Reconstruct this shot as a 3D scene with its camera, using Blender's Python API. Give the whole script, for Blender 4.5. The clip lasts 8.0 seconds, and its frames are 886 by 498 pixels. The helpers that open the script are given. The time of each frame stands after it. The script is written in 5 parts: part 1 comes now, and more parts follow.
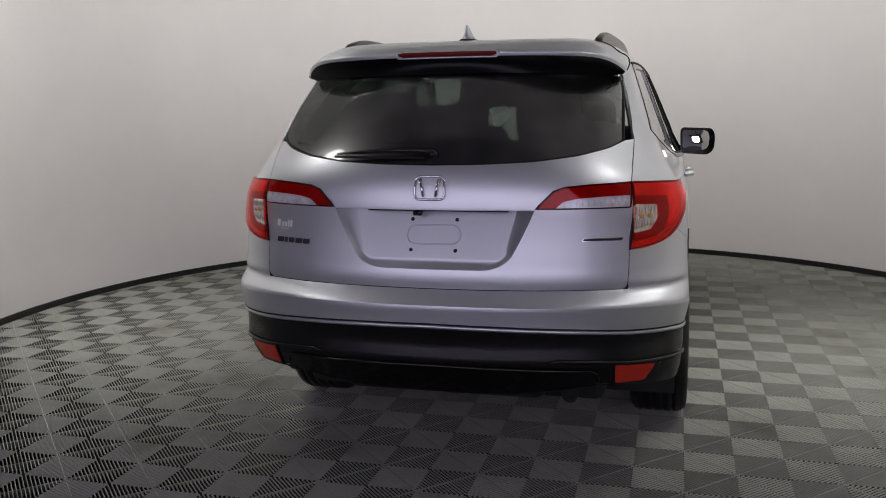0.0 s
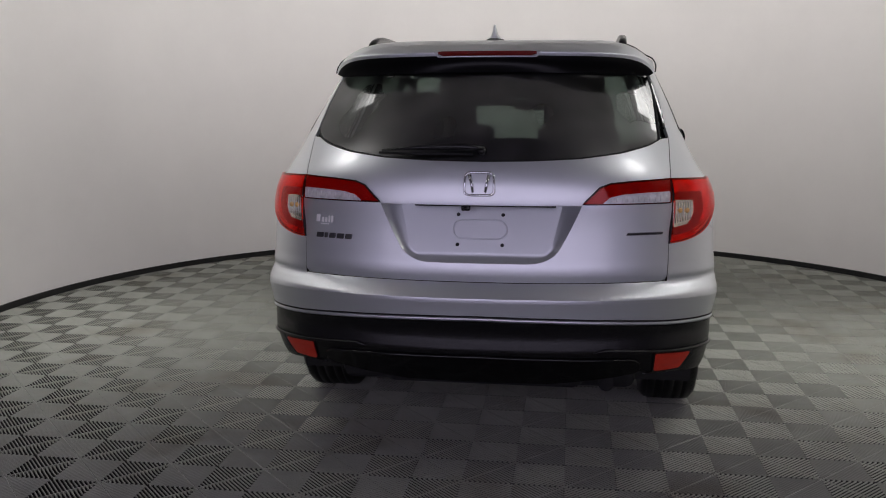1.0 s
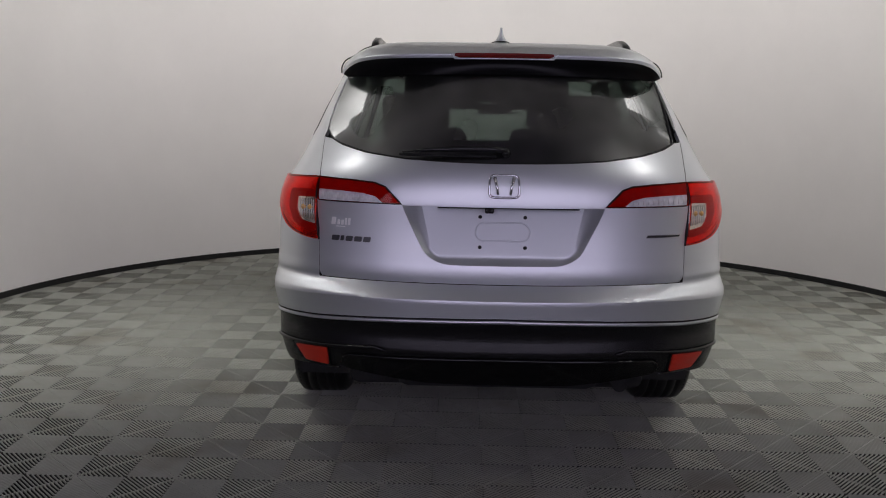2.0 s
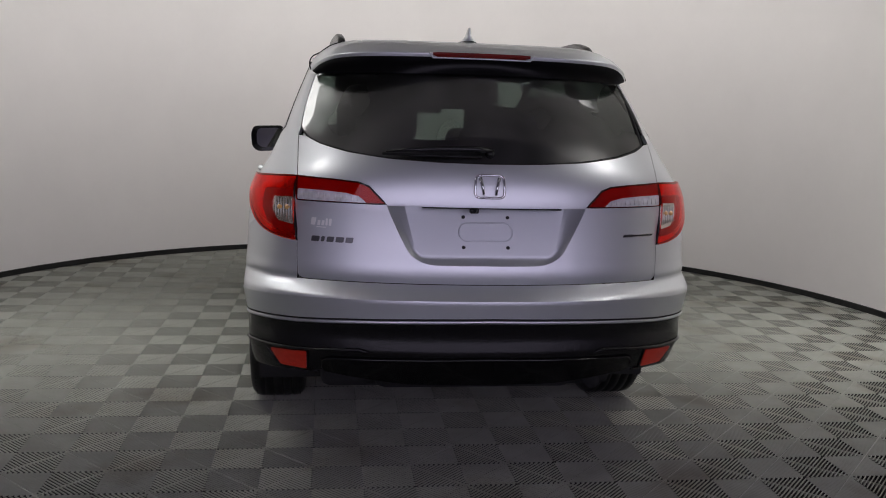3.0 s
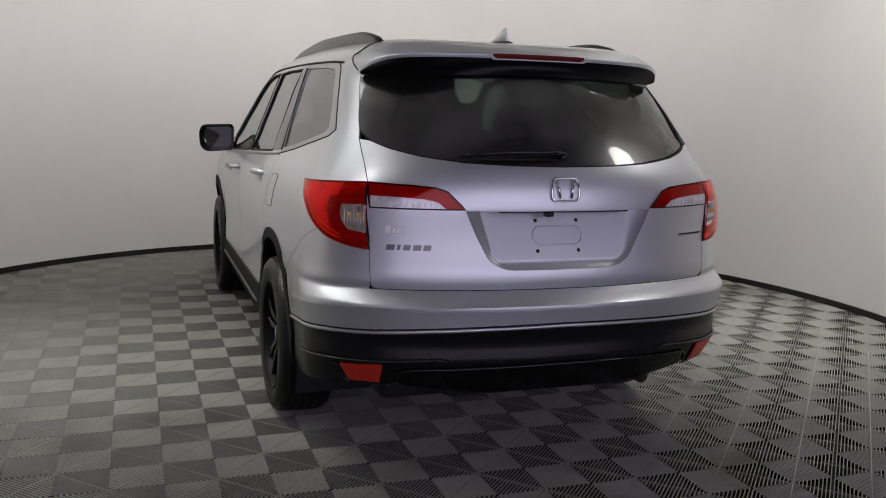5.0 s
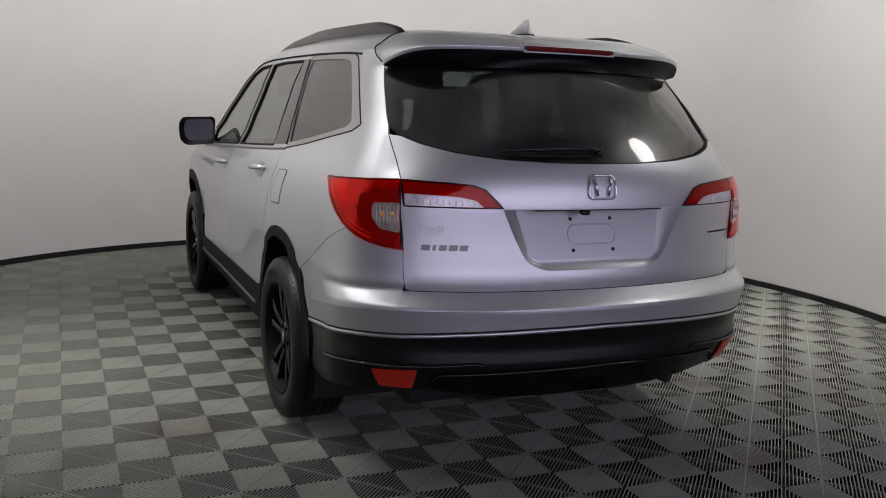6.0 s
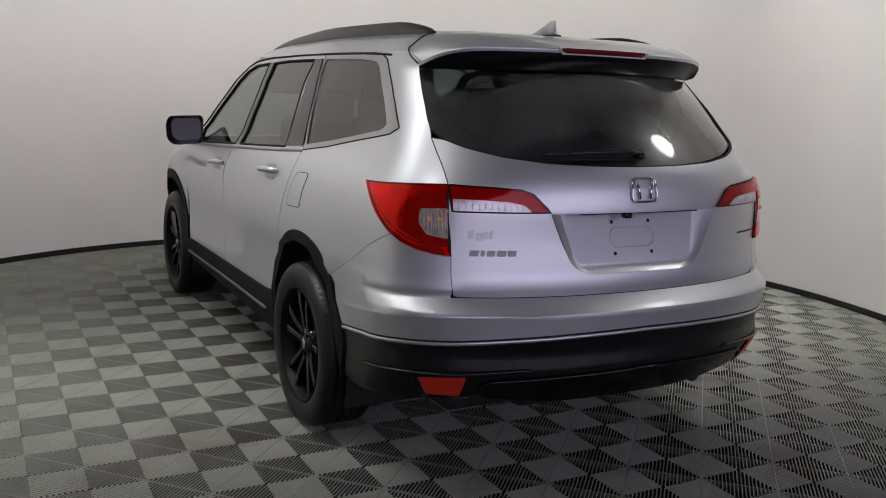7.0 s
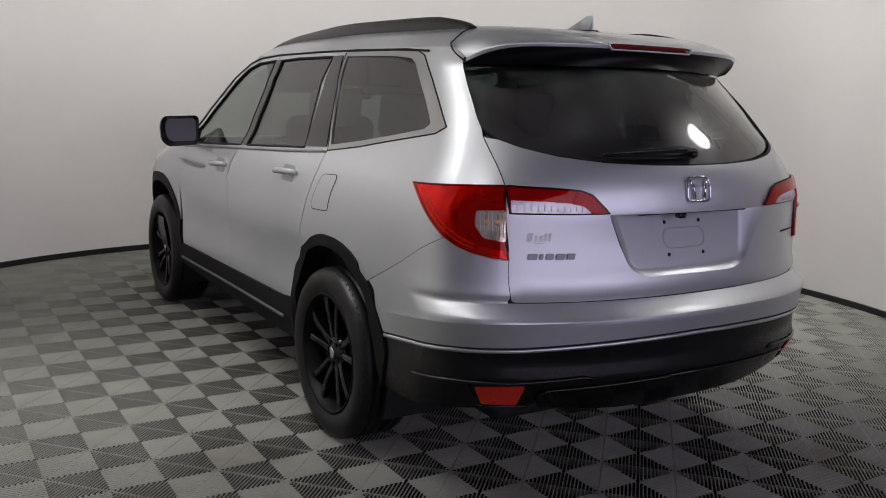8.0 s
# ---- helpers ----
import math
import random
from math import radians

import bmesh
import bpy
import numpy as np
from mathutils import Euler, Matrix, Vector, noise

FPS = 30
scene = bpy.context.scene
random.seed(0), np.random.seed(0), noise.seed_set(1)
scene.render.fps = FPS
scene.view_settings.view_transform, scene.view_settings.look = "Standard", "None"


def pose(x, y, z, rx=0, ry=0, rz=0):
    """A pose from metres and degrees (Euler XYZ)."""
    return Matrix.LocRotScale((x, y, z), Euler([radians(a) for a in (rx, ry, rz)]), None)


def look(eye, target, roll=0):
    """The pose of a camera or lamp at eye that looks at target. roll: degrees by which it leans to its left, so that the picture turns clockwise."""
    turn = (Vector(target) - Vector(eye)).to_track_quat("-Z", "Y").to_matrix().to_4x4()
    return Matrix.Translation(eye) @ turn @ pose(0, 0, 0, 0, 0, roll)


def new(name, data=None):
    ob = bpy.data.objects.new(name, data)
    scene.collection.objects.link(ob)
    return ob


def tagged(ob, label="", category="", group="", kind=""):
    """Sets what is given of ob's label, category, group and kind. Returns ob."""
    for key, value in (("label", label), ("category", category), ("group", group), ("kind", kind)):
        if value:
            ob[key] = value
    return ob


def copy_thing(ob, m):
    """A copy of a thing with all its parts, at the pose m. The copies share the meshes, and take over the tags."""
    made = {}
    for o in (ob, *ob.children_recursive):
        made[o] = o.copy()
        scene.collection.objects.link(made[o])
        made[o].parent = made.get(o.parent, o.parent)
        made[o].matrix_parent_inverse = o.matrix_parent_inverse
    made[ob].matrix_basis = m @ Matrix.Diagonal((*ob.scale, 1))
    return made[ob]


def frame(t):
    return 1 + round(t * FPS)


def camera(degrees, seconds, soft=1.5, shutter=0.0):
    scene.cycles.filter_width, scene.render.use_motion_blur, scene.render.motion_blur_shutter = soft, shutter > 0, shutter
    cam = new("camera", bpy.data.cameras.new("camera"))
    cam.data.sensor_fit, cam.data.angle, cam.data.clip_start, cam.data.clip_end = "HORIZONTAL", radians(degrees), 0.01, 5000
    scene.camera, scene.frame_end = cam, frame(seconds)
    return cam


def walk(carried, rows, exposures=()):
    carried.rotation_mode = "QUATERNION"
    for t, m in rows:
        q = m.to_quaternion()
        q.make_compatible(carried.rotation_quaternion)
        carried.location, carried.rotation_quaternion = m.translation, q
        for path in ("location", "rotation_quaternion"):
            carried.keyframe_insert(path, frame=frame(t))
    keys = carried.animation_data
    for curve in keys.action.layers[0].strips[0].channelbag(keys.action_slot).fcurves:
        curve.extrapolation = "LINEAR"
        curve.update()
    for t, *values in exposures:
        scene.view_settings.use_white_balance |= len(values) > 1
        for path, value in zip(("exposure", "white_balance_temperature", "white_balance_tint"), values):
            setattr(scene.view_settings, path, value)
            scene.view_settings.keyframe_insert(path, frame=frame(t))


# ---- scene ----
cam = camera(52.75, 8.0, soft=1.0)
# seconds, eye, yaw, pitch, roll
ROWS = [
    (0.0, 0.8740, -3.3710, 1.5134, 14.035, -9.217, -0.825),
    (0.5, 0.5645, -3.4667, 1.5085, 10.908, -9.427, -0.525),
    (1.0, 0.3093, -3.5495, 1.5125, 7.419, -9.339, -0.041),
    (1.5, 0.0406, -3.5516, 1.5041, 4.441, -9.044, 0.232),
    (3.0, -0.6793, -3.4990, 1.4977, -8.313, -9.013, 1.855),
    (3.5, -0.9221, -3.4203, 1.4970, -11.268, -8.976, 1.368),
    (4.0, -1.1393, -3.3152, 1.5081, -13.873, -9.352, 1.511),
    (4.5, -1.4132, -3.2710, 1.5209, -16.979, -9.299, 1.537),
    (6.0, -1.9295, -2.9201, 1.5139, -24.106, -9.679, 2.084),
    (6.5, -2.1092, -2.7949, 1.5240, -25.880, -9.826, 1.952),
    (7.0, -2.2881, -2.6832, 1.5441, -28.609, -10.092, 2.069),
    (7.5, -2.4390, -2.5272, 1.5172, -31.663, -9.996, 1.960),
    (8.0, -2.5584, -2.3661, 1.5234, -32.221, -10.011, 1.835),
]
walk(cam, [(t, pose(x, y, z, 0, 0, yaw) @ pose(0, 0, 0, 90 + pitch) @ pose(0, 0, 0, 0, 0, roll)) for t, x, y, z, yaw, pitch, roll in ROWS])

# ---- world and lights ----
world = bpy.data.worlds.new("world")
scene.world = world
world.use_nodes = True
world.node_tree.nodes["Background"].inputs[0].default_value = (0.9, 0.93, 1.0, 1)
world.node_tree.nodes["Background"].inputs[1].default_value = 0.05
scene.view_settings.exposure = 0.2


def area_lamp(name, at, target, size_x, size_y, power, colour):
    data = bpy.data.lights.new(name, "AREA")
    data.shape, data.size, data.size_y, data.energy, data.color = "RECTANGLE", size_x, size_y, power, colour
    lamp = new(name, data)
    lamp.matrix_world = look(at, target)
    return lamp


CEIL = 3.5
# wall washers in a ring under the ceiling, turned to the round wall
for k, a in enumerate((-116, -82, -41, 0, 41, 82, 116)):
    sx, sy = math.sin(radians(a)), math.cos(radians(a))
    area_lamp("light_wall_washer", (-0.04 + 1.8 * sx, 2.29 + 1.8 * sy, CEIL - 0.15), (-0.04 + 3.72 * sx, 2.29 + 3.72 * sy, 1.9), 1.4, 0.5, {0: 16, 41: 15.5, 82: 13, 116: 8.5}[abs(a)], (1.0, 0.99, 0.965))
# long light boxes along the edge of the ceiling, turned in to the car
for sx in (-1, 1):
    box = area_lamp("light_box", (sx * 3.25, 1.9, CEIL - 0.25), (sx * 2.75, 1.7, 0), 1.1, 3.2, 42 + 4 * sx, (1.0, 0.985, 0.97))
    box.data.spread = radians(72)

# ---- materials ----
def material(name, colour, rough=0.5, metal=0.0, coat=0.0, spec=0.5, vary=0.0, scale=6.0, bump=0.0, bump_scale=300.0, rough_vary=0.0, ground=False):
    """A surface with large soft stains, fine grain and fine relief."""
    m = bpy.data.materials.new(name)
    m.use_nodes = True
    nt = m.node_tree
    b = nt.nodes["Principled BSDF"]
    b.inputs["Base Color"].default_value = (*colour, 1)
    b.inputs["Roughness"].default_value = rough
    b.inputs["Metallic"].default_value = metal
    b.inputs["Coat Weight"].default_value = coat
    b.inputs["Coat Roughness"].default_value = 0.04
    b.inputs["Specular IOR Level"].default_value = spec
    tc = nt.nodes.new("ShaderNodeTexCoord")
    place = nt.nodes.new("ShaderNodeNewGeometry").outputs["Position"] if ground else tc.outputs["Object"]
    if vary or rough_vary:
        big = nt.nodes.new("ShaderNodeTexNoise")
        big.inputs["Scale"].default_value = scale
        big.inputs["Detail"].default_value = 6
        big.inputs["Roughness"].default_value = 0.65
        nt.links.new(place, big.inputs["Vector"])
    if vary:
        mr = nt.nodes.new("ShaderNodeMapRange")
        mr.inputs["From Min"].default_value, mr.inputs["From Max"].default_value = 0.3, 0.7
        mr.inputs["To Min"].default_value, mr.inputs["To Max"].default_value = 1 - vary, 1 + vary
        nt.links.new(big.outputs["Fac"], mr.inputs["Value"])
        mix = nt.nodes.new("ShaderNodeMix")
        mix.data_type, mix.blend_type = "RGBA", "MULTIPLY"
        mix.inputs["Factor"].default_value = 1.0
        mix.inputs[6].default_value = (*colour, 1)
        nt.links.new(mr.outputs["Result"], mix.inputs[7])
        nt.links.new(mix.outputs[2], b.inputs["Base Color"])
        if ground:
            # brownish tyre dirt in loose patches
            spot = nt.nodes.new("ShaderNodeTexNoise")
            spot.inputs["Scale"].default_value, spot.inputs["Detail"].default_value = 1.7, 5
            nt.links.new(place, spot.inputs["Vector"])
            sr = nt.nodes.new("ShaderNodeMapRange")
            sr.inputs["From Min"].default_value, sr.inputs["From Max"].default_value = 0.56, 0.74
            sr.inputs["To Max"].default_value = 0.75
            nt.links.new(spot.outputs["Fac"], sr.inputs["Value"])
            dirt = nt.nodes.new("ShaderNodeMix")
            dirt.data_type = "RGBA"
            dirt.inputs[7].default_value = (0.17, 0.152, 0.122, 1)
            nt.links.new(sr.outputs["Result"], dirt.inputs["Factor"])
            nt.links.new(mix.outputs[2], dirt.inputs[6])
            nt.links.new(dirt.outputs[2], b.inputs["Base Color"])
    if rough_vary:
        mr2 = nt.nodes.new("ShaderNodeMapRange")
        mr2.inputs["From Min"].default_value, mr2.inputs["From Max"].default_value = 0.3, 0.7
        mr2.inputs["To Min"].default_value, mr2.inputs["To Max"].default_value = rough - rough_vary, rough + rough_vary
        nt.links.new(big.outputs["Fac"], mr2.inputs["Value"])
        nt.links.new(mr2.outputs["Result"], b.inputs["Roughness"])
    if bump:
        fine = nt.nodes.new("ShaderNodeTexNoise")
        fine.inputs["Scale"].default_value = bump_scale
        fine.inputs["Detail"].default_value = 3
        nt.links.new(tc.outputs["Object"], fine.inputs["Vector"])
        bp = nt.nodes.new("ShaderNodeBump")
        bp.inputs["Strength"].default_value = bump
        bp.inputs["Distance"].default_value = 0.002
        nt.links.new(fine.outputs["Fac"], bp.inputs["Height"])
        nt.links.new(bp.outputs["Normal"], b.inputs["Normal"])
    return m


def tinted_glass(name, tint, rough=0.0, gloss=1.0, f0=0.055, haze=0.0):
    """Thin pane: lets tinted light straight through, reflects by Fresnel; haze is an added rough gloss that imitates a
    soft glow.
    """
    m = bpy.data.materials.new(name)
    m.use_nodes = True
    nt = m.node_tree
    nt.nodes.remove(nt.nodes["Principled BSDF"])
    out = nt.nodes["Material Output"]
    tr = nt.nodes.new("ShaderNodeBsdfTransparent")
    tr.inputs["Color"].default_value = (*tint, 1)
    gl = nt.nodes.new("ShaderNodeBsdfGlossy")
    gl.inputs["Color"].default_value = (gloss, gloss, gloss, 1)
    gl.inputs["Roughness"].default_value = rough
    lw = nt.nodes.new("ShaderNodeLayerWeight")
    lw.inputs["Blend"].default_value = 0.5
    pw = nt.nodes.new("ShaderNodeMath")
    pw.operation, pw.inputs[1].default_value = "POWER", 5.0
    fr = nt.nodes.new("ShaderNodeMath")
    fr.operation, fr.inputs[1].default_value, fr.inputs[2].default_value = "MULTIPLY_ADD", 0.92, f0
    nt.links.new(lw.outputs["Facing"], pw.inputs[0])
    nt.links.new(pw.outputs[0], fr.inputs[0])
    mix = nt.nodes.new("ShaderNodeMixShader")
    nt.links.new(fr.outputs[0], mix.inputs["Fac"])
    nt.links.new(tr.outputs[0], mix.inputs[1])
    nt.links.new(gl.outputs[0], mix.inputs[2])
    last = mix.outputs[0]
    if haze:
        haze_gloss = nt.nodes.new("ShaderNodeBsdfGlossy")
        haze_gloss.inputs["Color"].default_value = (1, 1, 1, 1)
        haze_gloss.inputs["Roughness"].default_value = 0.3
        haze_noise = nt.nodes.new("ShaderNodeTexNoise")
        haze_noise.inputs["Scale"].default_value = 3.0
        tc = nt.nodes.new("ShaderNodeTexCoord")
        nt.links.new(tc.outputs["Object"], haze_noise.inputs["Vector"])
        amount = nt.nodes.new("ShaderNodeMath")
        amount.operation, amount.inputs[1].default_value = "MULTIPLY", haze
        nt.links.new(haze_noise.outputs["Fac"], amount.inputs[0])
        mix2 = nt.nodes.new("ShaderNodeMixShader")
        nt.links.new(amount.outputs[0], mix2.inputs["Fac"])
        nt.links.new(last, mix2.inputs[1])
        nt.links.new(haze_gloss.outputs[0], mix2.inputs[2])
        last = mix2.outputs[0]
    nt.links.new(last, out.inputs["Surface"])
    return m


WALL = material("wall_fabric", (0.787, 0.757, 0.737), 0.85, vary=0.045, scale=0.6, bump=0.15, bump_scale=180)
CEILING = material("ceiling_fabric", (0.58, 0.57, 0.56), 0.9, vary=0.05, scale=0.7)
BASE = material("base_strip_rubber", (0.012, 0.012, 0.012), 0.5, vary=0.2, scale=5)
SUBFLOOR = material("subfloor_concrete", (0.05, 0.05, 0.05), 0.8, vary=0.25, scale=3, bump=0.3, bump_scale=120)
TILE = material("floor_tile_plastic", (0.27, 0.274, 0.245), 0.5, spec=0.22, vary=0.10, scale=5, bump=0.1, bump_scale=400, ground=True)
# near-black colour that stands in for the shade in the tile grooves
GROOVE = material("groove_shade", (0.010, 0.010, 0.0095), 0.9, vary=0.3, scale=8)
PAINT = material("silver_metallic_paint", (0.69, 0.715, 0.745), 0.42, metal=0.88, coat=0.6, bump=0.02, bump_scale=2500, vary=0.015, scale=2)
BLACK = material("black_textured_plastic", (0.005, 0.005, 0.0058), 0.27, spec=0.5, vary=0.15, scale=9, bump=0.12, bump_scale=900)
CLADDING = material("black_grained_plastic", (0.007, 0.007, 0.0075), 0.6, spec=0.14, vary=0.15, scale=9, bump=0.25, bump_scale=900)
# grey stands in for the floor light that the sill strip reflects
SILL = material("sill_plastic_floor_sheen", (0.07, 0.07, 0.072), 0.45, vary=0.15, scale=9)
GLOSSBLACK = material("gloss_black_plastic", (0.004, 0.004, 0.0045), 0.12, coat=0.15, vary=0.1, scale=9)
UNDERSIDE = material("black_spoiler_plastic", (0.004, 0.004, 0.0045), 0.3, spec=0.16, vary=0.1, scale=9)
GAP = material("dark_seal_rubber", (0.006, 0.006, 0.006), 0.7, vary=0.1, scale=20)
CHROME = material("chrome", (0.75, 0.76, 0.78), 0.12, metal=1.0, vary=0.03, scale=30)
DARK_CHROME = material("dark_chrome", (0.16, 0.16, 0.165), 0.3, metal=1.0, vary=0.05, scale=30)
SATIN = material("satin_chrome", (0.46, 0.46, 0.465), 0.34, metal=1.0, vary=0.03, scale=30)
TYRE = material("tyre_rubber", (0.010, 0.010, 0.010), 0.40, spec=0.32, vary=0.25, scale=14, bump=0.2, bump_scale=300)
RIM = material("gloss_black_alloy", (0.004, 0.004, 0.0045), 0.14, spec=0.25, coat=0.25, vary=0.1, scale=20)
BARREL = material("black_rim_barrel", (0.004, 0.004, 0.0045), 0.5, spec=0.12, vary=0.1, scale=20)
STEEL = material("brake_steel", (0.10, 0.097, 0.094), 0.4, metal=1.0, vary=0.25, scale=25)
CABIN = material("black_cabin_leather", (0.006, 0.006, 0.0063), 0.55, vary=0.2, scale=12, bump=0.2, bump_scale=350)
CABIN_GREY = material("dark_cabin_trim", (0.008, 0.008, 0.0085), 0.7, vary=0.15, scale=10, bump=0.1, bump_scale=500)
UNDER = material("underbody_black", (0.01, 0.01, 0.011), 0.8, vary=0.3, scale=8)
RED = tinted_glass("red_lens", (0.95, 0.11, 0.05), f0=0.026)
RED_BOWL = material("red_reflector_bowl", (0.95, 0.30, 0.13), 0.2, metal=0.85, vary=0.5, scale=18, bump=0.9, bump_scale=55)
RED_DEEP = material("deep_red_lens", (0.15, 0.010, 0.008), 0.12, coat=1.0, vary=0.06, scale=14)
RED_INNER = material("red_inner_lens", (0.32, 0.020, 0.012), 0.15, coat=1.0, vary=0.2, scale=30, bump=0.3, bump_scale=120)
GUIDE = material("frosted_guide_and_glint", (0.95, 0.62, 0.50), 0.25, metal=0.4, coat=1.0, vary=0.1, scale=40)
REFLECTOR = material("red_reflector", (0.60, 0.030, 0.014), 0.35, coat=0.2, vary=0.12, scale=60, bump=0.4, bump_scale=500)
LENS_WHITE = material("frosted_lens", (0.72, 0.72, 0.74), 0.25, metal=0.3, coat=1.0, vary=0.25, scale=40)
BULB = material("amber_bulb_glass", (0.70, 0.40, 0.14), 0.15, coat=1.0, vary=0.15, scale=60)
LENS_AMBER = material("amber_bulb_chamber", (0.92, 0.80, 0.66), 0.14, metal=0.8, coat=1.0, vary=0.45, scale=22)
GLASS_DARK = tinted_glass("privacy_glass", (0.15, 0.185, 0.168), f0=0.07, haze=0.20)
SIDE_PANE = tinted_glass("side_glass", (0.12, 0.145, 0.132), f0=0.07, haze=0.03)
FRONT_PANE = tinted_glass("front_door_glass", (0.25, 0.29, 0.27), f0=0.07)
GLASS_CLEAR = tinted_glass("clear_glass", (0.72, 0.80, 0.76))
CLEAR_LENS = tinted_glass("clear_lens", (0.95, 0.95, 0.95))
MIRROR = material("mirror_silver", (0.9, 0.9, 0.9), 0.02, metal=1.0)
HALL = material("hall_paint", (0.30, 0.285, 0.305), 0.8, vary=0.08, scale=1.2)
HALL_TOP = material("hall_ceiling_paint", (0.17, 0.165, 0.18), 0.9, vary=0.08, scale=1.2)
LAMPBLACK = material("black_lamp_metal", (0.01, 0.01, 0.01), 0.5, vary=0.1)
DECAL = material("white_decal", (0.92, 0.92, 0.92), 0.4, vary=0.02)


def glow(name, colour, strength):
    m = bpy.data.materials.new(name)
    m.use_nodes = True
    b = m.node_tree.nodes["Principled BSDF"]
    b.inputs["Base Color"].default_value = (0.8, 0.8, 0.8, 1)
    b.inputs["Emission Color"].default_value = (*colour, 1)
    b.inputs["Emission Strength"].default_value = strength
    return m


LAMP_DISC = glow("lamp_diffuser", (1.0, 0.97, 0.95), 9)
PANEL_LIGHT = glow("light_panel", (0.82, 0.745, 1.0), 1.25)

# ---- mesh tools ----
from mathutils.geometry import delaunay_2d_cdt


def finish(name, bm, mat, smooth=True, weld=0.0):
    if weld:
        bmesh.ops.remove_doubles(bm, verts=bm.verts, dist=weld)
    me = bpy.data.meshes.new(name)
    bm.normal_update()
    if smooth:
        for f in bm.faces:
            f.smooth = True
    bm.to_mesh(me)
    bm.free()
    if mat:
        me.materials.append(mat)
    return me


def part(name, bm, mat, parent, label="", smooth=True, weld=0.0):
    ob = new(name, finish(name, bm, mat, smooth, weld))
    ob.parent = parent
    if label:
        ob["label"] = label
    return ob


def thing(name, at, label, category, group="", kind=""):
    e = new(name)
    e.empty_display_size = 0.1
    e.matrix_world = pose(*at) if not isinstance(at, Matrix) else at
    return tagged(e, label, category, group, kind)


def knots(table, soft=0.012):
    """A smoothed curve through (z, value) pairs."""
    zs = np.array([k[0] for k in table])
    vs = np.array([k[1] for k in table])
    fine = np.linspace(zs[0], zs[-1], 400)
    v = np.interp(fine, zs, vs)
    n = max(1, int(400 * soft / (zs[-1] - zs[0])))
    ker = np.ones(2 * n + 1) / (2 * n + 1)
    v = np.convolve(np.pad(v, n, mode="edge"), ker, "valid")
    return lambda z: float(np.interp(z, fine, v))


def rounded(points, r, steps=5):
    """A closed outline with rounded corners; r: one radius or one for each point."""
    out = []
    n = len(points)
    for i in range(n):
        p, a, b = Vector(points[i]), Vector(points[i - 1]), Vector(points[(i + 1) % n])
        rr = r[i] if isinstance(r, (list, tuple)) else r
        if rr <= 0:
            out.append(p.copy())
            continue
        d1, d2 = (a - p), (b - p)
        k = min(rr, d1.length * 0.48, d2.length * 0.48)
        q1, q2 = p + d1.normalized() * k, p + d2.normalized() * k
        for j in range(steps + 1):
            t = j / steps
            out.append(q1.lerp(p, t).lerp(p.lerp(q2, t), t))
    return out


def dense(points, step, closed=True):
    out = []
    n = len(points)
    for i in range(n if closed else n - 1):
        a, b = Vector(points[i]), Vector(points[(i + 1) % n])
        k = max(1, math.ceil((b - a).length / step))
        for j in range(k):
            out.append(a.lerp(b, j / k))
    if not closed:
        out.append(Vector(points[-1]))
    return out


def inside(p, poly):
    c = False
    n = len(poly)
    j = n - 1
    for i in range(n):
        a, b = poly[i], poly[j]
        if (a[1] > p[1]) != (b[1] > p[1]) and p[0] < (b[0] - a[0]) * (p[1] - a[1]) / (b[1] - a[1]) + a[0]:
            c = not c
        j = i
    return c


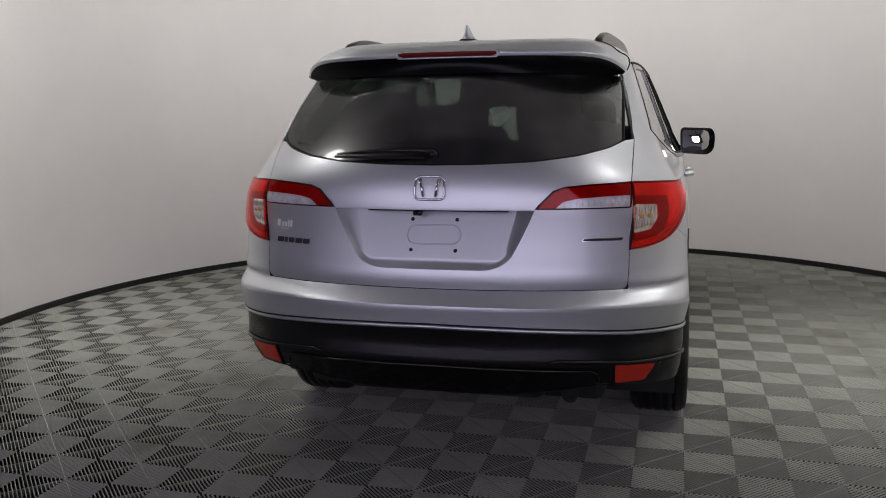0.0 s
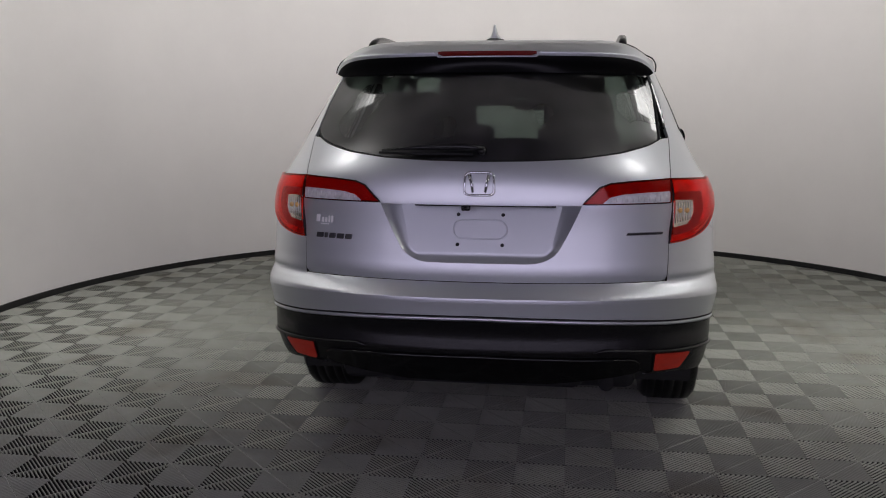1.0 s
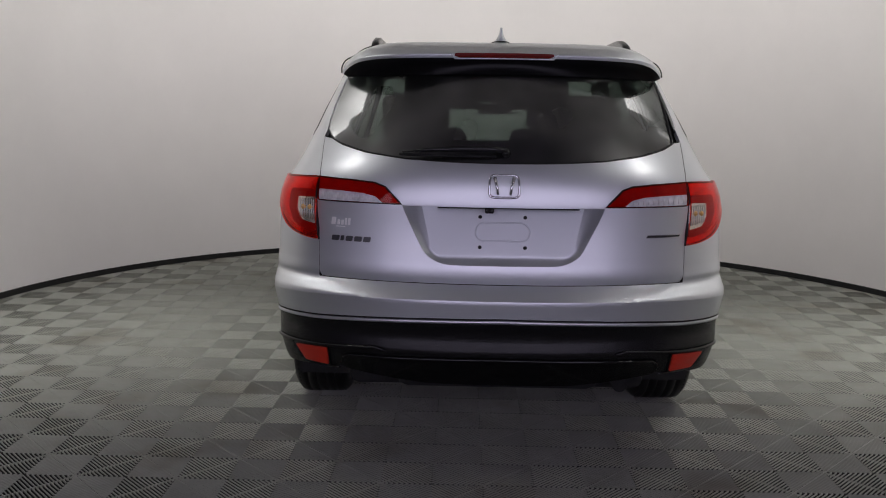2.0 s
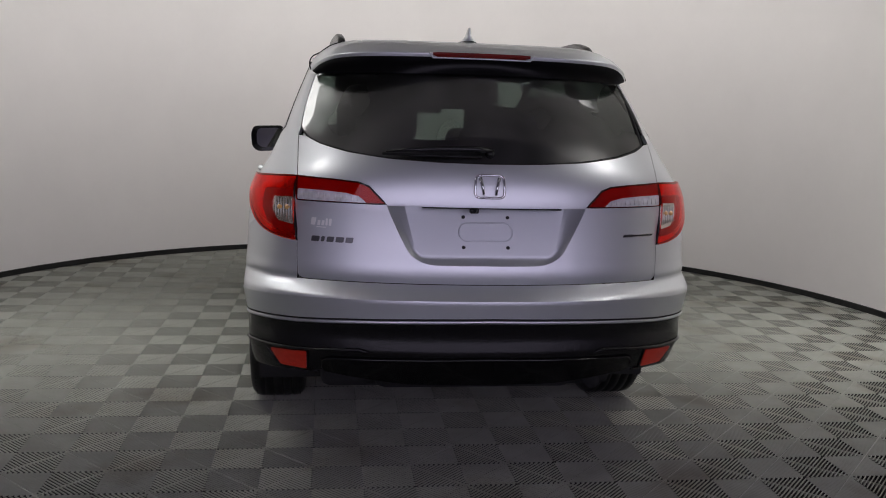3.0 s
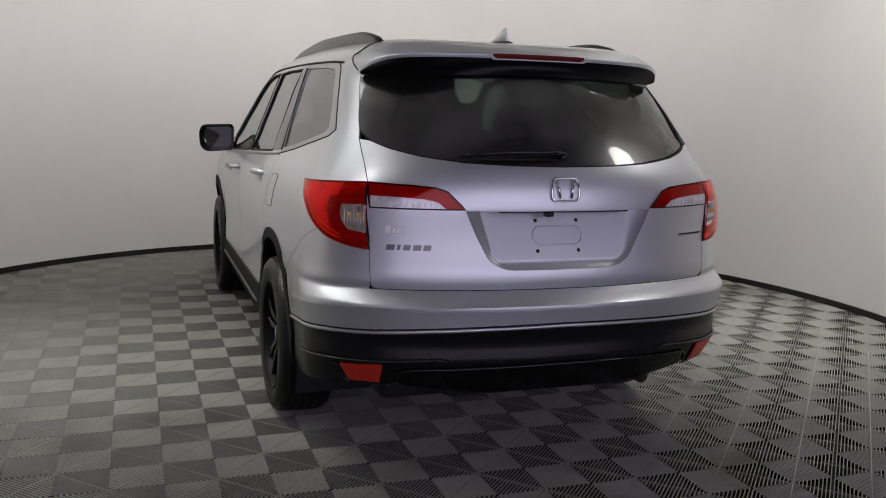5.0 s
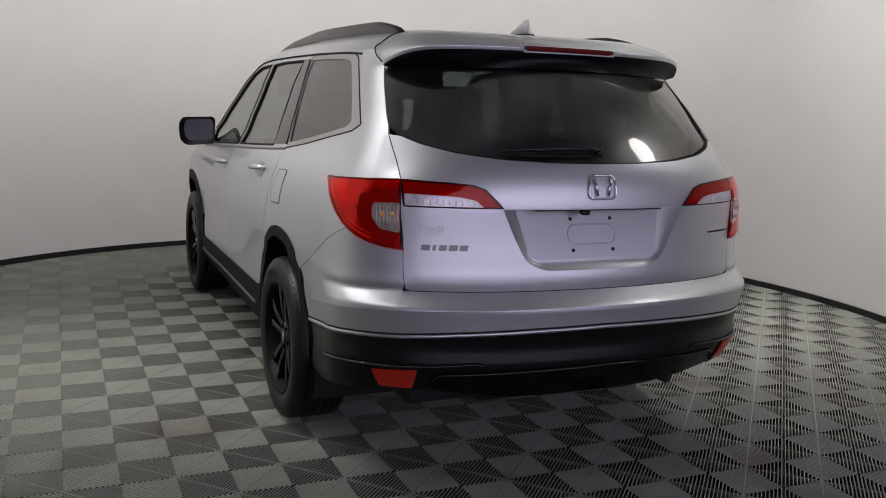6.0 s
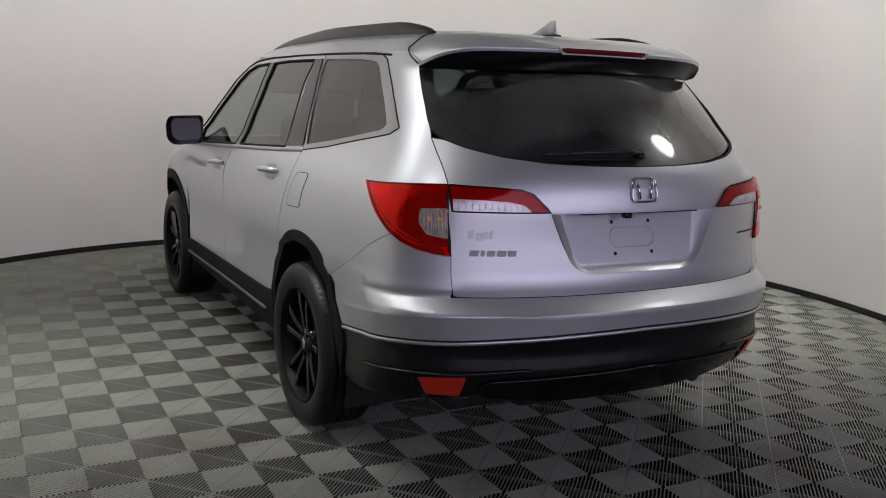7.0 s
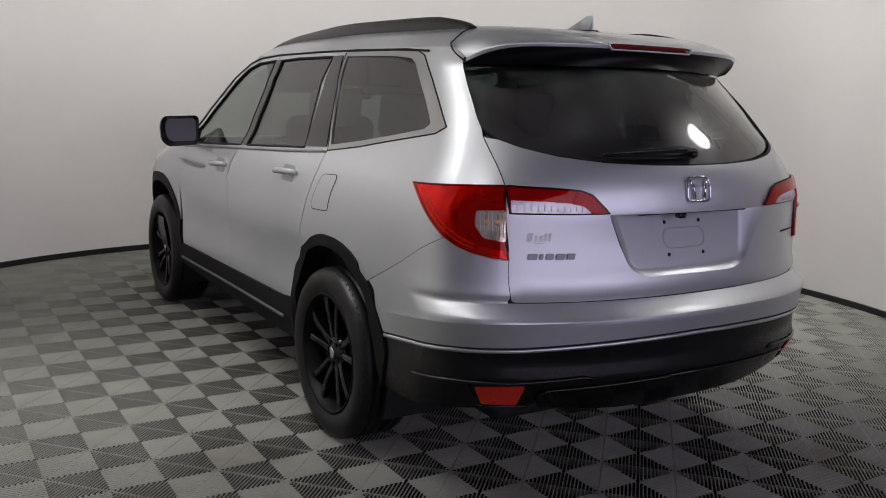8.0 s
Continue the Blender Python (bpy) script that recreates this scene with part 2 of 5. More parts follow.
def sheet(outline, holes, place, depth=0.015, step=0.035, lift=0.0, edge=0.02, crown=0.0, back=False):
    """A curved panel: a flat outline with holes is filled with small triangles and laid on the surface place(u, v, lift);
    its rims are turned inwards by depth."""
    loops = [dense(outline, edge)] + [dense(h, edge) for h in holes]
    verts, edges = [], []
    for lp in loops:
        k = len(verts)
        verts += [Vector((p[0], p[1])) for p in lp]
        edges += [(k + i, k + (i + 1) % len(lp)) for i in range(len(lp))]
    nb = len(verts)
    us = [p[0] for p in loops[0]]
    vs = [p[1] for p in loops[0]]
    nu = int((max(us) - min(us)) / step) + 1
    nv = int((max(vs) - min(vs)) / step) + 1
    arr = np.array([(p[0], p[1]) for p in verts[:nb]])
    for i in range(nu + 1):
        for j in range(nv + 1):
            p = (min(us) + (i + 0.5 * (j % 2)) * step, min(vs) + j * step)
            if not inside(p, loops[0]) or any(inside(p, h) for h in loops[1:]):
                continue
            if ((arr - p) ** 2).sum(1).min() < (0.45 * edge) ** 2:
                continue
            verts.append(Vector(p))
    vo, _, fo, _, _, _ = delaunay_2d_cdt(verts, edges, [], 0, 1e-6)
    bm = bmesh.new()
    made = []
    for p in vo:
        made.append(bm.verts.new(place(p[0], p[1], lift)))
    for f in fo:
        c = (sum((vo[i][0] for i in f)) / len(f), sum((vo[i][1] for i in f)) / len(f))
        if inside(c, loops[0]) and not any(inside(c, h) for h in loops[1:]):
            try:
                bm.faces.new([made[i] for i in f])
            except ValueError:
                pass
    bm.normal_update()
    # facing: outwards by the surface's own lift direction
    if bm.faces:
        f = max(bm.faces, key=lambda q: q.calc_area())
        c = f.calc_center_median()
        p = vo[made.index(f.verts[0])]
        o = Vector(place(p[0], p[1], lift + 0.01)) - Vector(place(p[0], p[1], lift))
        if f.normal.dot(o) < 0:
            bmesh.ops.reverse_faces(bm, faces=bm.faces[:])
    if depth:
        for lp in loops:
            top = [bm.verts.new(place(p[0], p[1], lift)) for p in lp]
            low = [bm.verts.new(place(p[0], p[1], lift - depth)) for p in lp]
            n = len(lp)
            for i in range(n):
                bm.faces.new((top[i], top[(i + 1) % n], low[(i + 1) % n], low[i]))
    loose = [v for v in bm.verts if not v.link_faces]
    bmesh.ops.delete(bm, geom=loose, context="VERTS")
    return bm


def tube(points, r, sides=8, closed=False, squash=1.0, up=None):
    """A round bar along a line; r: one radius or one for each point."""
    bm = bmesh.new()
    pts = [Vector(p) for p in points]
    n = len(pts)
    rings = []
    prev = None
    for i, p in enumerate(pts):
        a = pts[i - 1] if i or closed else pts[i]
        b = pts[(i + 1) % n] if i < n - 1 or closed else pts[i]
        d = (b - a).normalized()
        ref = Vector(up) if up else (prev if prev else (Vector((0, 0, 1)) if abs(d.z) < 0.9 else Vector((1, 0, 0))))
        s = d.cross(ref).normalized()
        t = s.cross(d).normalized()
        prev = t
        rr = r[i] if isinstance(r, (list, tuple)) else r
        rings.append([bm.verts.new(p + s * math.cos(2 * math.pi * k / sides) * rr + t * math.sin(2 * math.pi * k / sides) * rr * squash) for k in range(sides)])
    for i in range(n if closed else n - 1):
        q, w = rings[i], rings[(i + 1) % n]
        for k in range(sides):
            bm.faces.new((q[k], q[(k + 1) % sides], w[(k + 1) % sides], w[k]))
    if not closed:
        bm.faces.new(rings[0][::-1])
        bm.faces.new(rings[-1])
    return bm


def lathe(profile, segments=48, axis="X"):
    """A turned body from (radius, along) pairs about an axis."""
    bm = bmesh.new()
    rings = []
    for r, a in profile:
        ring = []
        for k in range(segments):
            t = 2 * math.pi * k / segments
            c, s = r * math.cos(t), r * math.sin(t)
            ring.append(bm.verts.new((a, c, s) if axis == "X" else ((c, a, s) if axis == "Y" else (c, s, a))))
        rings.append(ring)
    for q, w in zip(rings, rings[1:]):
        for k in range(segments):
            bm.faces.new((q[k], q[(k + 1) % segments], w[(k + 1) % segments], w[k]))
    bmesh.ops.recalc_face_normals(bm, faces=bm.faces[:])
    return bm


def block(size, at=(0, 0, 0), bevel=0.01, segments=2, bm=None, turn=None):
    """A box with rounded edges."""
    b = bmesh.new()
    bmesh.ops.create_cube(b, size=1.0)
    bmesh.ops.scale(b, vec=size, verts=b.verts[:])
    if bevel:
        bmesh.ops.bevel(b, geom=b.edges[:], offset=bevel, segments=segments, affect="EDGES", profile=0.5)
    m = Matrix.Translation(at)
    if turn:
        m = m @ Euler([radians(q) for q in turn]).to_matrix().to_4x4()
    bmesh.ops.transform(b, matrix=m, verts=b.verts[:])
    if bm is None:
        return b
    me = bpy.data.meshes.new("join")
    b.to_mesh(me)
    b.free()
    bm.from_mesh(me)
    bpy.data.meshes.remove(me)
    return bm


def merge(*bms):
    out = bmesh.new()
    for b in bms:
        me = bpy.data.meshes.new("join")
        b.to_mesh(me)
        b.free()
        out.from_mesh(me)
        bpy.data.meshes.remove(me)
    return out

# ---- the room ----
RC, RR = Vector((-0.01, 2.29)), 3.72   # middle and radius of the round wall


def arc(a0, a1, r, n=120):
    return [(RC.x + r * math.sin(radians(a0 + (a1 - a0) * i / n)), RC.y + r * math.cos(radians(a0 + (a1 - a0) * i / n))) for i in range(n + 1)]


def ring_wall(name, a0, a1, r0, r1, z0, z1, mat, n=360):
    bm = bmesh.new()
    inn, out = arc(a0, a1, r0, n), arc(a0, a1, r1, n)
    cols = [[bm.verts.new((x, y, z)) for (x, y), z in ((i, z0), (i, z1), (o, z1), (o, z0))] for i, o in zip(inn, out)]
    for p, q in zip(cols, cols[1:]):
        for k in range(4):
            bm.faces.new((p[k], p[(k + 1) % 4], q[(k + 1) % 4], q[k]))
    bm.faces.new(cols[0])
    bm.faces.new(cols[-1][::-1])
    bmesh.ops.recalc_face_normals(bm, faces=bm.faces[:])
    ob = new(name, finish(name, bm, mat, smooth=False))
    return ob


OPEN = 128
tagged(ring_wall("wall_curved", -OPEN, OPEN + 18, RR, RR + 0.08, -0.05, CEIL, WALL), "white matt round studio wall with soft grey shading", "wall", kind="structure")
tagged(ring_wall("baseboard", -OPEN, OPEN + 18, RR - 0.02, RR - 0.002, 0.0, 0.046, BASE), "thin black strip along the foot of the wall", "baseboard", kind="structure")

# plain hall behind the opening
hall = bmesh.new()
for size, at in (((0.1, 5.0, CEIL), (-4.6, -3.4, CEIL / 2)), ((0.1, 5.0, CEIL), (4.6, -3.4, CEIL / 2)), ((9.3, 0.1, CEIL), (0, -5.9, CEIL / 2)),
                 ((1.45, 0.1, CEIL), (-3.86, -0.85, CEIL / 2)), ((2.3, 0.1, CEIL), (3.43, -0.85, CEIL / 2))):
    block(size, at, 0, bm=hall)
tagged(new("wall_hall", finish("wall_hall", hall, HALL, smooth=False)), "plain grey walls of the hall behind the opening", "wall", kind="structure")
bm = block((9.6, 7.15, 0.1), (0, 2.725, CEIL + 0.05), 0)
tagged(new("ceiling", finish("ceiling", bm, CEILING, smooth=False)), "plain light studio ceiling", "ceiling", kind="structure")
bm = block((9.6, 5.1, 0.1), (0, -3.40, CEIL + 0.05), 0)
tagged(new("ceiling_hall", finish("ceiling_hall", bm, HALL_TOP, smooth=False)), "plain dark ceiling of the hall behind the opening", "ceiling", kind="structure")
bm = block((9.6, 12.4, 0.1), (0, 0.1, -0.088), 0)
floor = tagged(new("floor", finish("floor", bm, SUBFLOOR, smooth=False)), "studio floor laid with grey ribbed plastic tiles", "floor", kind="structure")


# ---- studio lamps hung outside the view ----
def studio_lamp(at, target):
    t = thing("studio_lamp", (0, 0, 0), "round white studio lamp in a black square frame", "lamp", "lamps beside the opening")
    m = look(at, target)
    b = block((0.56, 0.56, 0.06), (0, 0, 0.05), 0.01)
    bmesh.ops.transform(b, matrix=m, verts=b.verts[:])
    part("frame", b, LAMPBLACK, t, smooth=False)
    d = lathe([(0.0, -0.012), (0.17, -0.010), (0.185, 0.0), (0.185, 0.02)], 40, "Z")
    bmesh.ops.transform(d, matrix=m, verts=d.verts[:])
    part("diffuser", d, LAMP_DISC, t, "bright round diffuser")
    part("rod", tube([m @ Vector((0, 0, 0.08)), (at[0], at[1], CEIL)], 0.015, 10), LAMPBLACK, t)
    return t


for at, target in (((-1.78, -0.2, 2.52), (-0.2, 0.8, 0.9)), ((1.70, -0.4, 2.52), (0.2, 0.8, 0.9))):
    studio_lamp(at, target)
for x in (-2.03, 2.03):
    p = thing("light_panel", (x, -5.83, 1.75), "tall violet-white wall light panel", "lamp", "wall light panels")
    part("frame", block((4.02, 0.05, 3.1), (0, 0.0, -0.15), 0.01), LAMPBLACK, p, smooth=False)
    part("diffuser", block((4.0, 0.02, 3.0), (0, 0.03, -0.15), 0.002), PANEL_LIGHT, p, "white diffuser", smooth=False)

# ---- the car: its outer surface ----
# y runs forward from the plate, x to the car's right; every level z has a plan outline of two rounded ends and two flat sides
REAR = knots([(0.20, 0.16), (0.33, 0.02), (0.40, -0.055), (0.47, -0.10), (0.515, -0.126), (0.535, -0.128), (0.575, -0.120), (0.615, -0.121), (0.655, -0.134), (0.70, -0.140), (0.750, -0.148), (0.756, -0.143),
              (0.797, -0.088), (0.803, -0.072), (0.815, -0.081), (0.83, -0.088), (0.87, -0.079), (1.0, -0.071), (1.10, -0.073), (1.13, -0.076), (1.20, -0.067), (1.25, -0.05),
              (1.29, -0.028), (1.375, 0.022), (1.5, 0.115), (1.65, 0.25), (1.72, 0.32)], 0.004)
SIDE = knots([(0.20, 0.86), (0.33, 0.93), (0.42, 0.952), (0.55, 0.962), (0.70, 0.966), (0.85, 0.968), (1.0, 0.963), (1.08, 0.954), (1.14, 0.941), (1.19, 0.922),
              (1.24, 0.893), (1.28, 0.870), (1.40, 0.815), (1.55, 0.757), (1.65, 0.717), (1.72, 0.687)])
FRONT = knots([(0.20, 4.62), (0.35, 4.74), (0.55, 4.82), (0.75, 4.83), (0.90, 4.80), (0.99, 4.72), (1.03, 4.60), (1.10, 4.25), (1.155, 3.97), (1.17, 3.93), (1.55, 3.38), (1.72, 2.95)])
RB = 0.46
FB = knots([(0.20, 0.95), (0.95, 0.95), (1.15, 0.62), (1.72, 0.55)])
FN = 2.5
LEN_R, LEN_S, LEN_F = 1.1, 3.2, 1.2     # lengths given to the three stretches of the outline
ZT = 1.695


def RN(z):
    """How square the rear corners are in plan."""
    return 2.2 + 1.1 * ease((z - 1.645) / 0.05)


def ease(t):
    t = min(1, max(0, t))
    return t * t * (3 - 2 * t)


def swell(y, z):
    """The body widens forward of the rear corners, the cabin more than the doors."""
    return 1 + (0.016 + 0.014 * ease((z - 1.25) / 0.15)) * ease((y - 0.5) / 1.0)


FOLD = [0.752, 0.747, 0.738, 0.728, 0.697, 0.670]      # its height from the middle of the rear to the arch


def crease(y, z):
    """The sharp fold that runs round the rear bumper and falls towards the wheel arch."""
    d = z - float(np.interp(y, [-0.13, -0.02, 0.10, 0.25, 0.48, 0.66], FOLD))
    return float(np.interp(d, [-0.17, -0.090, 0.0, 0.008, 0.17], [0.0, -0.002, 0.013, 0.011, 0.0])) * (1 - ease((y - 0.44) / 0.17))


def outer(u, z):
    """The point of the outer surface at u along the plan outline and height z; negative u is the car's left."""
    sg, u = (-1 if u < 0 else 1), abs(u)
    a, yr, yf, fb = SIDE(z), REAR(z), FRONT(z), FB(z)
    y0, y1 = yr + RB, yf - fb
    if u < LEN_R:
        t = u / LEN_R * math.pi / 2
        k = 2 / RN(z)
        x, y = a * math.sin(t) ** k, y0 - RB * max(0.0, math.cos(t)) ** k
    elif u < LEN_R + LEN_S:
        x, y = a, y0 + (y1 - y0) * (u - LEN_R) / LEN_S
    else:
        t = min(1.0, (u - LEN_R - LEN_S) / LEN_F) * math.pi / 2
        x, y = a * max(0.0, math.cos(t)) ** (2 / FN), y1 + fb * math.sin(t) ** (2 / FN)
    x *= swell(y, z)
    if z < 0.92:
        x += crease(y, z) * (abs(x) / a) ** 4
    # slight hollow along the lower doors
    if 0.9 < y < 3.8 and 0.45 < z < 0.95:
        x -= 0.014 * math.sin((z - 0.45) / 0.5 * math.pi) ** 2 * min(1, (y - 0.9) / 0.6, (3.8 - y) / 0.4)
    return Vector((sg * x, y, z))


def skin(u, z, lift=0.0):
    p = outer(u, z)
    if not lift:
        return p
    e = 0.004
    n = (outer(u + e, z) - outer(u - e, z)).cross(outer(u, z + e) - outer(u, z - e))
    if u * 1.0 != u or n.length < 1e-12:
        return p
    return p + n.normalized() * lift


def ux(x, z):
    """u of the rear stretch at sideways x."""
    a = SIDE(z)
    t = math.asin(min(1, abs(x) / a) ** (RN(z) / 2))
    return math.copysign(t / (math.pi / 2) * LEN_R, x)


def uy(y, z, sg=-1):
    """u of the side at y."""
    y0, y1 = REAR(z) + RB, FRONT(z) - FB(z)
    if y < y0:
        t = math.acos(min(1, max(0, (y0 - y) / RB)) ** (RN(z) / 2))
        return sg * t / (math.pi / 2) * LEN_R
    if y < y1:
        return sg * (LEN_R + (y - y0) / (y1 - y0) * LEN_S)
    t = math.asin(min(1, (y - y1) / FB(z)) ** (FN / 2))
    return sg * (LEN_R + LEN_S + t / (math.pi / 2) * LEN_F)


def X(*pts):
    return [Vector((ux(x, z), z)) for x, z in pts]


def Y(*pts, sg=-1):
    return [Vector((uy(y, z, sg), z)) for y, z in pts]


def YD(*pts, sg=-1):
    """Like Y, with points in between so that straight edges stay straight."""
    n = [max(1, round((Vector(b) - Vector(a)).length / 0.07)) for a, b in zip(pts, pts[1:])] + [1]
    pp = list(pts) + [pts[-1]]
    return Y(*[Vector(pp[i]).lerp(Vector(pp[i + 1]), k / m) for i, m in enumerate(n) for k in range(m)], sg=sg)


def flip(pts):
    return [Vector((-p[0], p[1])) for p in pts][::-1]


def inset(points, g):
    """The outline drawn in by g."""
    n = len(points)
    area = sum(points[i][0] * points[(i + 1) % n][1] - points[(i + 1) % n][0] * points[i][1] for i in range(n))
    s = 1 if area > 0 else -1
    out = []
    for i in range(n):
        d = (points[(i + 1) % n] - points[i - 1])
        d = d.normalized() if d.length > 1e-9 else Vector((1, 0))
        out.append(points[i] + Vector((-d.y, d.x)) * s * g)
    return out


def panel(name, outline, parent, mat, holes=(), r=0.012, gap=0.0025, lift=0.0, depth=0.014, label="", step=0.035, edge=0.02):
    pts = dense(rounded(outline, r), edge)
    if gap:
        pts = inset(pts, gap)
    return part(name, sheet(pts, holes, skin, depth, step, lift, edge), mat, parent, label)


def seam(name, pts, parent, r=0.005, lift=-0.006, mat=None, closed=False, label=""):
    line = dense(pts, 0.03, closed)
    return part(name, tube([skin(p[0], p[1], lift) for p in line], r, 6, closed), mat or GAP, parent, label)


car = thing("car", (0, 0, 0, 0, 0, -0.6), "silver metallic sport utility car with black wheels and red lamps", "car")

# outlines shared by neighbouring panels (car's left)
HUB_Y, HUB_Z = (1.075, 3.90), 0.378
GLASS_LOW = [(0.0, 1.283), (0.2, 1.2855), (0.39, 1.294), (0.55, 1.313), (0.66, 1.34), (0.715, 1.366)]
GLASS_SIDE = [(0.740, 1.400), (0.735, 1.44), (0.714, 1.53), (0.688, 1.615)]
gate_glass_low = X(*[(-x, z) for x, z in GLASS_LOW[::-1]], *GLASS_LOW[1:])
glass_side_l = X(*[(-x, z) for x, z in GLASS_SIDE])
lamp_low = X((-0.748, 0.956), (-0.80, 0.962), (-0.85, 0.976)) + Y((0.185, 0.995), (0.232, 1.03))
lamp_edge = lamp_low + Y((0.29, 1.085), (0.36, 1.145), (0.435, 1.192))
arch_out = Y((0.580, 0.590), (0.650, 0.686), (0.718, 0.770), (0.805, 0.838), (0.915, 0.880), (1.06, 0.898), (1.22, 0.880), (1.37, 0.795), (1.45, 0.70), (1.485, 0.60), (1.51, 0.50))
arch_in = Y((0.635, 0.36), (0.648, 0.52), (0.70, 0.65), (0.80, 0.765), (0.93, 0.830), (1.07, 0.850), (1.20, 0.834), (1.33, 0.755), (1.40, 0.655), (1.44, 0.55), (1.465, 0.36))
farch_out = Y((3.40, 0.50), (3.435, 0.64), (3.50, 0.755), (3.61, 0.85), (3.75, 0.90), (3.93, 0.912), (4.10, 0.893), (4.24, 0.845), (4.33, 0.765), (4.385, 0.66), (4.41, 0.52))
farch_in = Y((3.445, 0.36), (3.465, 0.55), (3.51, 0.675), (3.605, 0.775), (3.735, 0.836), (3.90, 0.853), (4.06, 0.832), (4.19, 0.765), (4.28, 0.655), (4.325, 0.52), (4.34, 0.36))


def eased(points, n=5):
    """A smooth line through the points."""
    out = []
    for i in range(len(points) - 1):
        p0, p1, p2, p3 = points[max(0, i - 1)], points[i], points[i + 1], points[min(len(points) - 1, i + 2)]
        for j in range(n):
            t = j / n
            out.append(0.5 * ((2 * p1) + (p2 - p0) * t + (2 * p0 - 5 * p1 + 4 * p2 - p3) * t * t + (3 * p1 - p0 - 3 * p2 + p3) * t ** 3))
    return out + [points[-1]]


bumper_low = X((0, 0.678), (-0.3, 0.673), (-0.55, 0.664), (-0.75, 0.652)) + Y((0.16, 0.644), (0.26, 0.635), (0.35, 0.626), (0.46, 0.612), (0.575, 0.598))
door_back = YD((1.465, ZT), (1.365, 1.47), (1.272, 1.262), (1.268, 1.16), (1.302, 1.06), (1.36, 0.94), (1.390, 0.85), (1.388, 0.80))

GATE_X = 0.749
recess_rim = X((-0.400, 1.112), (-0.305, 0.915), (-0.235, 0.881), (0.235, 0.881), (0.305, 0.915), (0.400, 1.112))
recess_rim_round = rounded(recess_rim, [0.004, 0.03, 0.03, 0.03, 0.03, 0.004], 4)


# ---- tailgate ----
gate_l = X((-GATE_X, 1.37), (-GATE_X, 1.20), (-GATE_X, 1.0), (-GATE_X, 0.90), (-0.742, 0.803), (-0.40, 0.803), (0, 0.803))
gate_outline = gate_glass_low[::-1] + gate_l[:-1] + flip(gate_l[:-1])
tailgate = panel("tailgate", gate_outline, car, PAINT, [dense(recess_rim_round, 0.02)], r=[0.006] * len(gate_glass_low) + [0.0, 0.0, 0.0, 0.0, 0.03, 0.0, 0.0, 0.03, 0.0, 0.0, 0.0, 0.0], gap=0.003, label="silver tailgate with a recessed plate field")

# plate field: a flat floor that leans back under the ledge, joined to the rim
rim = dense(recess_rim_round, 0.02)
floor_l = rounded([Vector(p) for p in ((-0.325, 1.106), (-0.285, 0.945), (-0.262, 0.918), (0.262, 0.918), (0.285, 0.945), (0.325, 1.106))], [0.006, 0.012, 0.012, 0.012, 0.012, 0.006], 4)


def plate_y(z):
    return 0.012 - (1.10 - z) * 0.318



bm = bmesh.new()
rim3 = [skin(p[0], p[1]) for p in recess_rim_round]
flo3 = [Vector((p[0], plate_y(p[1]), p[1])) for p in floor_l]
rows = []
for k in range(5):
    t = k / 4
    rows.append([bm.verts.new(a.lerp(b, t) + Vector((0, 0.006 * math.sin(math.pi * t), 0))) for a, b in zip(rim3, flo3)])
for p, q in zip(rows, rows[1:]):
    for i in range(len(p)):
        bm.faces.new((p[i], p[(i + 1) % len(p)], q[(i + 1) % len(p)], q[i]))
bm.faces.new([bm.verts.new(v.co) for v in rows[-1]])
bmesh.ops.recalc_face_normals(bm, faces=bm.faces[:])
field = part("plate_field", bm, PAINT, tailgate, "recessed silver plate field with four screw holes")


def moved(bm, m):
    bmesh.ops.transform(bm, matrix=m if isinstance(m, Matrix) else pose(*m), verts=bm.verts[:])
    return bm


for hx, hz in ((-0.09, 1.066), (0.09, 1.066), (-0.09, 0.949), (0.09, 0.949)):
    part("screw_hole", moved(lathe([(0.0, -0.002), (0.006, -0.0025), (0.0075, -0.001), (0.008, 0.003)], 14, "Y"), (hx, plate_y(hz), hz)), GAP, tailgate, "dark screw hole")
# pressed oval in the plate field
oval = [Vector((math.copysign(0.072, c) + 0.036 * c, 0, 1.009 + 0.036 * sn)) for c, sn in [(math.cos(radians(t)), math.sin(radians(t))) for t in range(5, 365, 10)]]
part("pressed_oval", tube([Vector((p.x, plate_y(p.z) - 0.0008, p.z)) for p in oval], 0.0030, 6, True), PAINT, tailgate, "thin pressed oval ridge")
part("camera", moved(merge(block((0.036, 0.03, 0.022), (0, 0, 0), 0.006), lathe([(0.0, -0.022), (0.008, -0.021), (0.010, -0.012)], 14, "Y")), (-0.055, -0.045, 1.098)), GLOSSBLACK, tailgate, "small black reversing camera")
part("handle", block((0.56, 0.03, 0.007), (0.02, -0.03, 1.1075), 0.002), GAP, tailgate, "dark release gap under the ledge")

# rear pane
pane_l = gate_glass_low + flip(glass_side_l) + X((0.672, 1.655), (-0.672, 1.655)) + glass_side_l[::-1]
pane_pts = dense(rounded(pane_l, 0.02), 0.02)


def pane_place(u, z, lift=0.0):
    """The pane bends less than the body round it, and meets it along its edge."""
    p = outer(u, z)
    xe = float(np.interp(z, [1.28, 1.366, 1.40, 1.44, 1.53, 1.615, 1.66], [0.735, 0.738, 0.740, 0.735, 0.714, 0.688, 0.67]))
    deep = outer(ux(xe, z), z).y - REAR(z)
    return Vector((p.x, REAR(z) + deep * min(1.0, abs(p.x) / xe) ** 2.05 - 0.8 * lift, z + 0.6 * lift))


rear_pane = part("rear_window", sheet(inset(pane_pts, 0.003), [], pane_place, 0.0, 0.04, -0.003, 0.02), GLASS_DARK, car, "dark tinted rear window")
